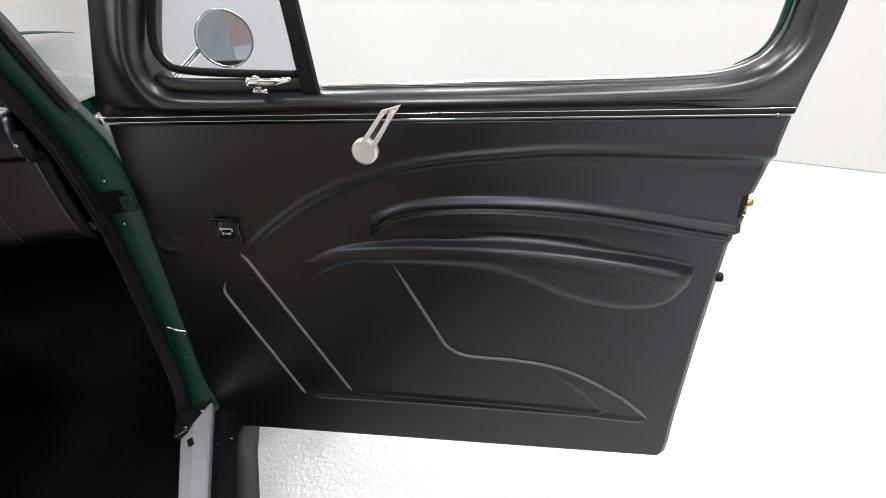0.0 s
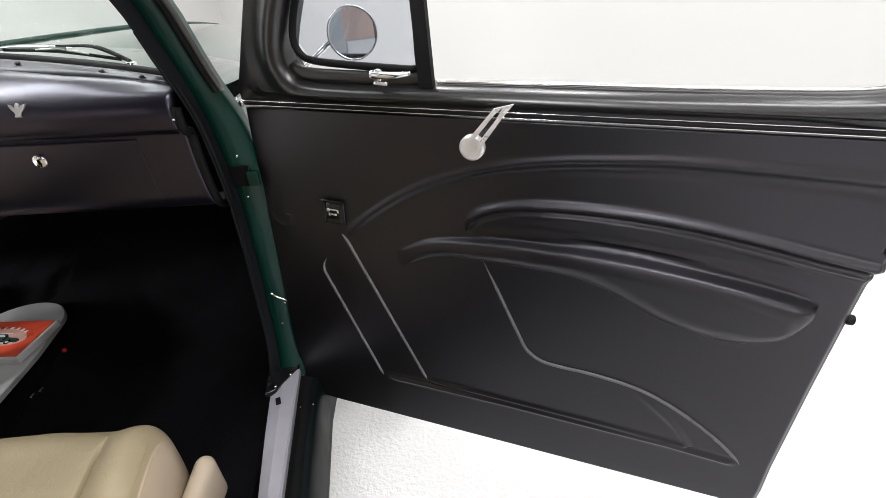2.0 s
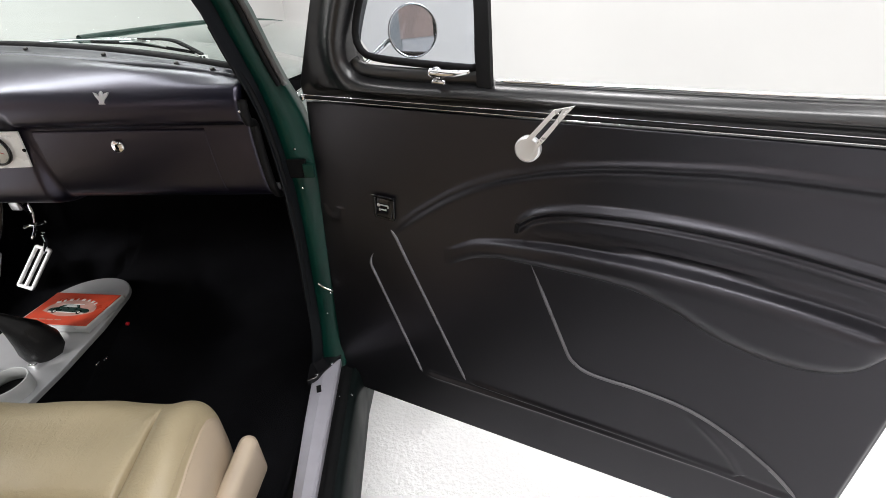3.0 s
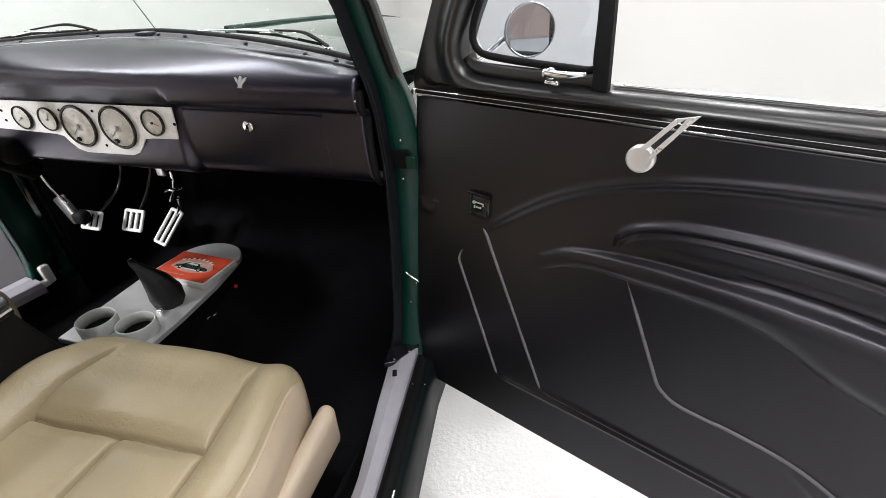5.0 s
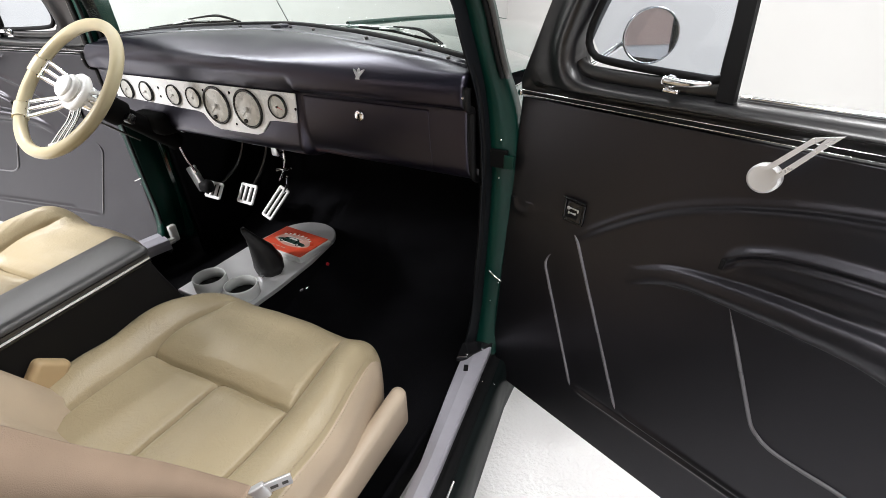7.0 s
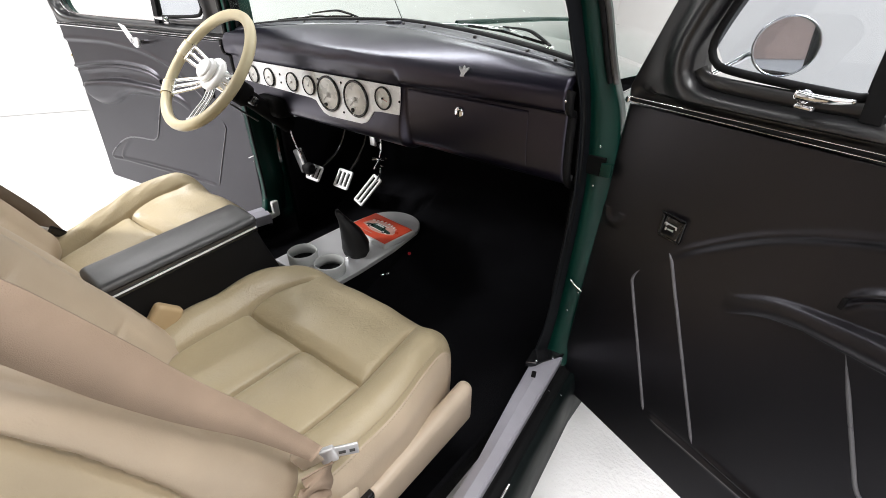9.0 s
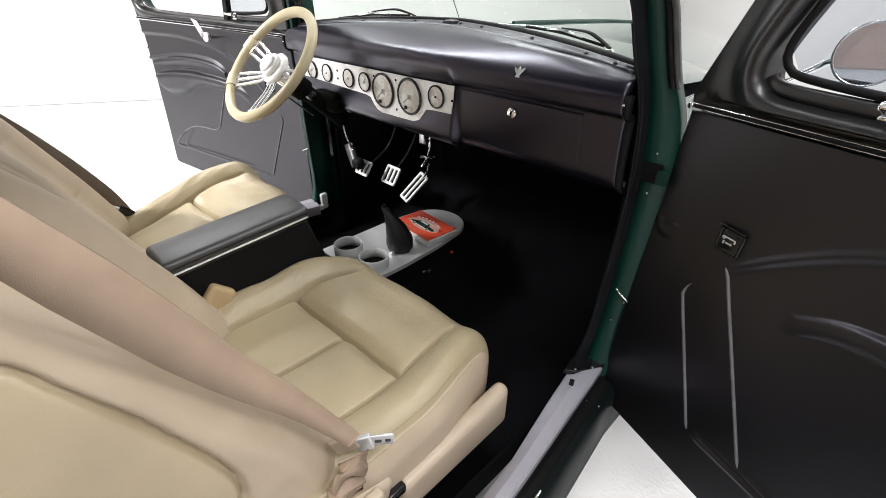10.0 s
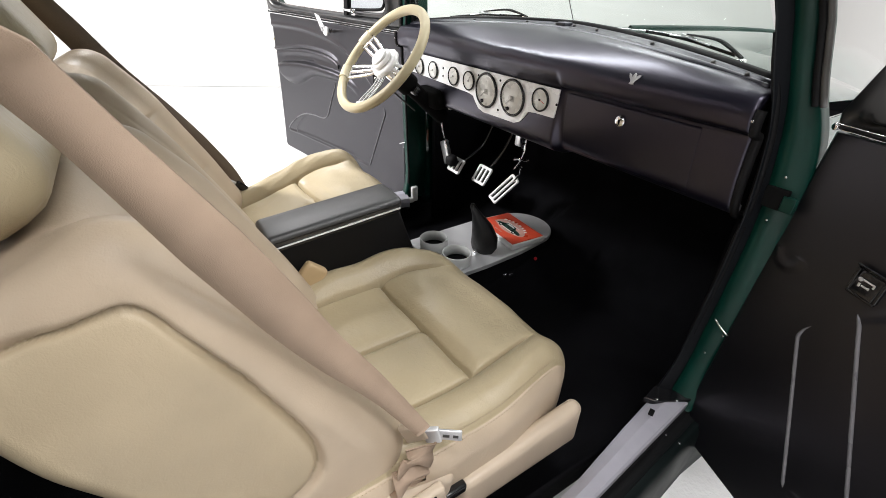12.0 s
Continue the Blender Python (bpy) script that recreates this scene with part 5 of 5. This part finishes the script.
# ---- seats ----
def build_seat(cx, side, label, lift=0.0, rear=0.0):
    """Bucket seat; side is +1 when the door lies towards +x."""
    seat = thing("bucket_seat", label, "car seat", at=(cx, -0.55, 0.34), group="bucket seats")

    def cushion(v):
        v = v.copy()
        x, y, z = v[:, 0], v[:, 1], v[:, 2]
        top = sstep(0.0, 0.06, z)
        ax = np.abs(x)
        door_side = x * side > 0
        bol = (np.where(door_side, 0.046, 0.024) if lift > 0 else np.where(door_side, 0.024, 0.018 + 0.034 * sstep(-0.24, 0.0, y) * sstep(0.30, 0.10, y))) * np.exp(-((ax - 0.215) / 0.052) ** 2)
        front = 0.018 * sstep(0.02, 0.17, y) - 0.014 * sstep(0.22, 0.29, y)
        seam_y = 0.073 + 0.06 * x
        cut = lambda d: 0.013 * np.exp(-(d / 0.0034) ** 2) + 0.006 * np.exp(-(d / 0.013) ** 2)
        groove = cut(ax - 0.165) * sstep(0.26, 0.20, y) + cut(y - seam_y) * (ax < 0.168) + 0.9 * cut(x) * (y < seam_y)
        stitch = 0.0050 * np.exp(-((ax - 0.2495) / 0.0028) ** 2)
        puff = 0.010 * np.sin(np.clip(ax / 0.165, 0, 1) * math.pi) * sstep(0.0, -0.03, y - seam_y) + 0.011 * sstep(0.0, 0.03, y - seam_y) * np.exp(-((y - 0.125) / 0.07) ** 2) * np.cos(np.clip(ax / 0.165, 0, 1) * math.pi / 2) ** 0.5
        worn = 0.003 * np.array([noise.noise((a * 14, b * 14, 3.1 + side)) for a, b in zip(x, y)])
        v[:, 2] = z + top * (bol + front - groove - stitch + puff + worn - 0.010)
        v[:, 0] = x * (1 - np.where(door_side, 0.112, 0.12) * sstep(0.08, 0.29, y) - 0.03 * sstep(0.02, -0.1, z))
        v[:, 1] = y - np.where(door_side & (lift == 0), 0.020, 0.034) * (ax / 0.25) ** 2 * sstep(-0.05, 0.25, y)
        if lift > 0:
            v[:, 2] += 0.13 * (y - 0.2) - 0.045 * sstep(0.12, -0.22, y)
            sag = np.array([noise.noise((a * 5, b * 5, 8.0)) for a, b in zip(x, y)])
            fold = np.array([noise.noise((a * 55 + b * 9, b * 11 - a * 6, 2.0)) for a, b in zip(x, y)])
            v[:, 2] += top * (0.006 * fold + 0.006 * sag) * sstep(0.15, 0.21, x * side) * sstep(0.28, 0.15, y)
            v[:, 1] -= sstep(0.0, 0.29, y) * (0.07 * sstep(0.05, 0.26, -x * side) + 0.10 * sstep(0.02, -0.1, z))
        return v
    cu = part("cushion", rbox((0.535, 0.59, 0.20), 0.055, (230, 230, 6), cushion, at=(cx + side * 0.003, -0.550, 0.537 + lift), ends=14), LEATHER, seat, "tan leather seat cushion with stitched insert")
    flat, faces = rbox((0.535, 0.59, 0.20), 0.055, (230, 230, 6), ends=14)
    pale = [np.abs(flat[list(q), 0]).mean() > 0.2495 for q in faces]
    cu.data.materials.append(LEATHER_PALE)
    cu.data.polygons.foreach_set("material_index", [int(k) for k in pale])
    off = Vector((cx + side * 0.003, -0.550, 0.537 + lift))
    for row, ax0 in enumerate((0.2450, 0.2540)):
        for s in (-1, 1):
            flat_row = np.array([(s * ax0, y, 0.0894 - 0.0083 * row) for y in np.arange(-0.26, 0.235, 0.003)])
            run = cushion(flat_row) + np.array(off)
            dashes = [tube(run[i:i + 2] + [0, 0, 0.0008], 0.0008, 5) for i in range(0, len(run) - 1, 2)]
            part("stitching", join(*dashes), THREAD, seat, "tan double stitching along the bolster")
    lean = Matrix.Translation((cx, -0.78 - rear, 0.56 + 0.5 * lift)) @ Matrix.Rotation(math.radians(28), 4, "X")

    panel_line = smooth_path([(-0.095, 0.268), (0.031, 0.246), (0.076, 0.232), (0.112, 0.221), (0.124, 0.213), (0.1285, 0.198), (0.127, 0.175), (0.124, 0.129), (0.117, 0.062), (0.109, -0.017), (0.096, -0.068), (0.072, -0.100), (0.03, -0.110), (-0.10, -0.105)], 90)

    def back(v):
        v = v.copy()
        x, y, z = v[:, 0], v[:, 1] + 0.0475, v[:, 2]
        ax = np.abs(x)
        fr = sstep(0.0, 0.10, y)
        yz = np.stack([y, z], -1)
        d, _, _ = dist_path(yz, panel_line)
        d2, _, _ = dist_path(yz, smooth_path([(0.09, 0.262), (0.135, 0.255), (0.156, 0.225), (0.166, 0.14), (0.168, 0.04), (0.155, -0.12)], 40))
        sidew = sstep(0.17, 0.215, ax)
        h, r = np.array([0.255, 0.1325, 0.275]), 0.055
        out = (v - np.clip(v, r - h, h - r)) / r
        dent = sidew * (0.011 * np.exp(-(d / 0.0042) ** 2) + 0.003 * np.exp(-(d / 0.014) ** 2) + 0.0016 * np.exp(-(d2 / 0.003) ** 2) * sstep(0.24, 0.18, z) * sstep(-0.06, 0.04, z)) + sidew * 0.004 * poly_mask(yz, panel_line)
        v = v - out * dent[:, None]
        v[:, 2] += 0.085 * sstep(0.03, -0.085, y) * sstep(-0.08, -0.275, z)
        v[:, 1] += 0.020 * sstep(0.0, -0.085, y)
        hollow = 0.045 * sstep(0.19, 0.13, ax)
        v[:, 1] = v[:, 1] - 0.007 * fr * sstep(-0.085, -0.255, z) - fr * (hollow + 0.010 * np.exp(-((ax - 0.15) / 0.007) ** 2) + 0.008 * (np.exp(-((z - 0.08) / 0.007) ** 2) + np.exp(-((z + 0.10) / 0.007) ** 2)) * (ax < 0.15)) - 0.02 * fr * sstep(0.08, 0.275, z)
        v[:, 0] *= 1 - 0.15 * sstep(0.12, 0.275, z) - 0.03 * sstep(-0.08, -0.27, z)
        return v
    bk = part("backrest", rbox((0.51, 0.265, 0.55), 0.055, (20, 64, 120), back, m=lean @ Matrix.Translation((0, 0.0475, 0.225)), ends=22), LEATHER_PALE, seat, "pale tan backrest with bolstered sides")
    flat, faces = rbox((0.51, 0.265, 0.55), 0.055, (20, 64, 120), ends=22)
    mid = np.array([flat[list(q)].mean(0) for q in faces])
    inset = poly_mask(np.stack([mid[:, 1] + 0.0475, mid[:, 2]], -1), panel_line) & (np.abs(mid[:, 0]) > 0.19)
    bk.data.materials.append(LEATHER_MID)
    bk.data.polygons.foreach_set("material_index", [int(q) for q in inset])
    part("headrest", rbox((0.29, 0.12, 0.20), 0.050, (10, 8, 10), m=lean @ Matrix.Translation((0, 0.065, 0.605))), LEATHER, seat, "tan leather headrest")
    for s in (-1, 1):
        part("headrest_post", tube([lean @ Vector((s * 0.06, 0.04, 0.46)), lean @ Vector((s * 0.06, 0.04, 0.60))], 0.006, 10), CHROME, seat)
    e = cx + side * 0.262
    def plank(v):
        v = v.copy()
        k = (v[:, 1] + 0.14) / 0.28
        v[:, 2] = v[:, 2] * (0.80 + 0.25 * k) + 0.018 * k
        return v
    part("side_trim", rbox((0.034, 0.275, 0.098), 0.016, (4, 16, 6), plank, at=(e + side * 0.007, -0.427, 0.497)), PLASTIC_TAN, seat, "tan plastic side trim")
    part("recliner_cover", rbox((0.03, 0.13, 0.07), 0.014, 5, m=Matrix.Translation((e + side * 0.002, -0.645, 0.556)) @ Matrix.Rotation(math.radians(-14), 4, "X")), PLASTIC_TAN, seat, "tan plastic recliner cover")
    part("recliner_lever", rbox((0.018, 0.045, 0.02), 0.006, 3, at=(e + side * 0.012, -0.578, 0.529)), BLACKGLOSS, seat)
    part("base", rbox((0.42, 0.46, 0.10), 0.02, 3, at=(cx, -0.58, 0.39)), DARK, seat, "dark seat base")
    for s in (-1, 1):
        part("seat_rail", rbox((0.03, 0.50, 0.03), 0.005, 2, at=(cx + s * 0.17, -0.57, 0.352)), SATIN, seat)
    part("inner_buckle", rbox((0.026, 0.055, 0.075), 0.010, 4, m=Matrix.Translation((cx - side * 0.214, -0.636, 0.676)) @ Matrix.Rotation(math.radians(-42), 4, "X")), BUCKLE_TAN, seat, "tan belt buckle on a stalk")
    return seat


build_seat(0.285, 1, "tan leather bucket seat beside the open passenger door")
build_seat(-0.325, -1, "tan leather bucket seat behind the steering wheel", 0.055, 0.035)


# ---- seat belts ----
def strap(path, width, n=40, thick=0.0016):
    p = smooth_path([q[:3] for q in path], n)
    wv = smooth_path([q[3:6] for q in path], n)
    t = np.gradient(p, axis=0)
    width = np.interp(np.linspace(0, 1, n), np.linspace(0, 1, len(np.atleast_1d(width))), np.atleast_1d(width))
    rows = []
    for i in range(n):
        w = wv[i] - t[i] * (wv[i] @ t[i]) / (t[i] @ t[i])
        w /= np.linalg.norm(w)
        b = np.cross(w, t[i])
        b /= np.linalg.norm(b)
        rows.append([p[i] + w * width[i] / 2 + b * thick, p[i] + b * thick * 1.5, p[i] - w * width[i] / 2 + b * thick, p[i] - w * width[i] / 2 - b * thick, p[i] - b * thick * 0.5, p[i] + w * width[i] / 2 - b * thick])
    return grid(rows, wrap_v=True, cap=True)


belt = thing("seat_belt", "tan seat belt with silver tongue hanging beside the passenger seat", "seat belt", at=(0.56, -0.62, 0.5))
part("shoulder_strap", strap([(0.549, -0.629, 0.703, 0.047, 0.877, 0.477), (0.545, -0.650, 0.743, -0.010, 0.889, 0.458), (0.543, -0.694, 0.825, -0.112, 0.881, 0.459), (0.547, -0.749, 0.919, -0.135, 0.888, 0.440), (0.566, -0.817, 1.060, -0.059, 0.895, 0.442), (0.572, -0.882, 1.186, 0.306, 0.777, 0.550), (0.592, -0.902, 1.214, 0.42, 0.70, 0.58), (0.640, -0.990, 1.300, 0.45, 0.68, 0.58)], [0.022, 0.028, 0.038, 0.046, 0.046, 0.036, 0.036, 0.040], 90), WEB, belt, "tan woven shoulder strap")
rng = random.Random(5)
folds = [(0.556 + rng.uniform(-0.007, 0.007), -0.640 - 0.002 * k + rng.uniform(-0.006, 0.006), 0.684 - 0.0115 * k, rng.uniform(-0.4, 0.5), 0.95, rng.uniform(-0.4, 0.4)) for k in range(9)]
part("lap_strap", strap(folds, [0.044, 0.054, 0.060], 70), WEB, belt, "crumpled tan lap strap")
tg = Matrix.Translation((0.550, -0.598, 0.674)) @ Matrix.Rotation(math.radians(-37), 4, "Z")
tongue = part("tongue", rbox((0.004, 0.040, 0.021), 0.0015, 2, m=tg @ Matrix.Translation((0, 0.009, 0.001))), ALU, belt, "silver belt tongue")
sub("tongue_base", rbox((0.009, 0.024, 0.029), 0.003, 3, m=tg @ Matrix.Translation((0, -0.014, -0.002)) @ Matrix.Rotation(math.radians(12), 4, "X")), CONSOLE, tongue, "pale grey plastic tongue base")
sub("slot_bar", rbox((0.005, 0.008, 0.006), 0.0005, 1, m=tg @ Matrix.Translation((0, 0.020, 0))), WORN, tongue)
sub("slot_bar", rbox((0.005, 0.010, 0.006), 0.0005, 1, m=tg @ Matrix.Translation((0, 0.006, 0))), WORN, tongue)
part("tongue_loop", rbox((0.013, 0.038, 0.036), 0.006, 3, m=tg @ Matrix.Translation((0, -0.041, 0.002)) @ Matrix.Rotation(math.radians(25), 4, "X")), PLASTIC_TAN, belt, "tan plastic tongue loop")
anchor = part("floor_anchor", rbox((0.018, 0.085, 0.045), 0.006, 3, m=Matrix.Translation((0.572, -0.648, 0.568)) @ Matrix.Rotation(math.radians(8), 4, "X")), PLASTIC_TAN, belt, "tan plastic belt anchor")
sub("slot", rbox((0.004, 0.05, 0.006), 0.001, 1, m=Matrix.Translation((0.581, -0.650, 0.582)) @ Matrix.Rotation(math.radians(8), 4, "X")), DARK, anchor)
belt2 = thing("seat_belt", "brown seat belt across the driver's seat back, widened for the bolster's shade", "seat belt", at=(-0.55, -0.7, 0.5))
# wider than a belt: the dark strap takes in the shaded far bolster
part("shoulder_strap", strap([(-0.545, -0.655, 0.655, 0, 0.8, 0.4), (-0.55, -0.690, 0.735, 0, 0.8, 0.45), (-0.55, -0.785, 0.885, 0, 0.8, 0.5), (-0.55, -0.878, 1.012, 0, 0.78, 0.55), (-0.55, -0.950, 1.132, 0, 0.8, 0.5), (-0.555, -1.06, 1.30, 0, 0.8, 0.5)], [0.045, 0.060, 0.060, 0.055, 0.045], 60), WEB_DARK, belt2, "brown woven shoulder strap, widened to stand for the shaded bolster")
part("tongue", rbox((0.006, 0.042, 0.016), 0.002, 2, m=Matrix.Translation((-0.542, -0.668, 0.680)) @ Matrix.Rotation(math.radians(-38), 4, "X")), ALU, belt2, "silver belt tongue")
part("tongue_loop", rbox((0.014, 0.040, 0.022), 0.006, 3, m=Matrix.Translation((-0.541, -0.650, 0.668)) @ Matrix.Rotation(math.radians(-48), 4, "X")), BLACKGLOSS, belt2, "black tongue loop")
part("stalk_cover", rbox((0.016, 0.034, 0.016), 0.005, 3, m=Matrix.Translation((-0.541, -0.637, 0.642)) @ Matrix.Rotation(math.radians(-70), 4, "X")), RUBBER, belt2)
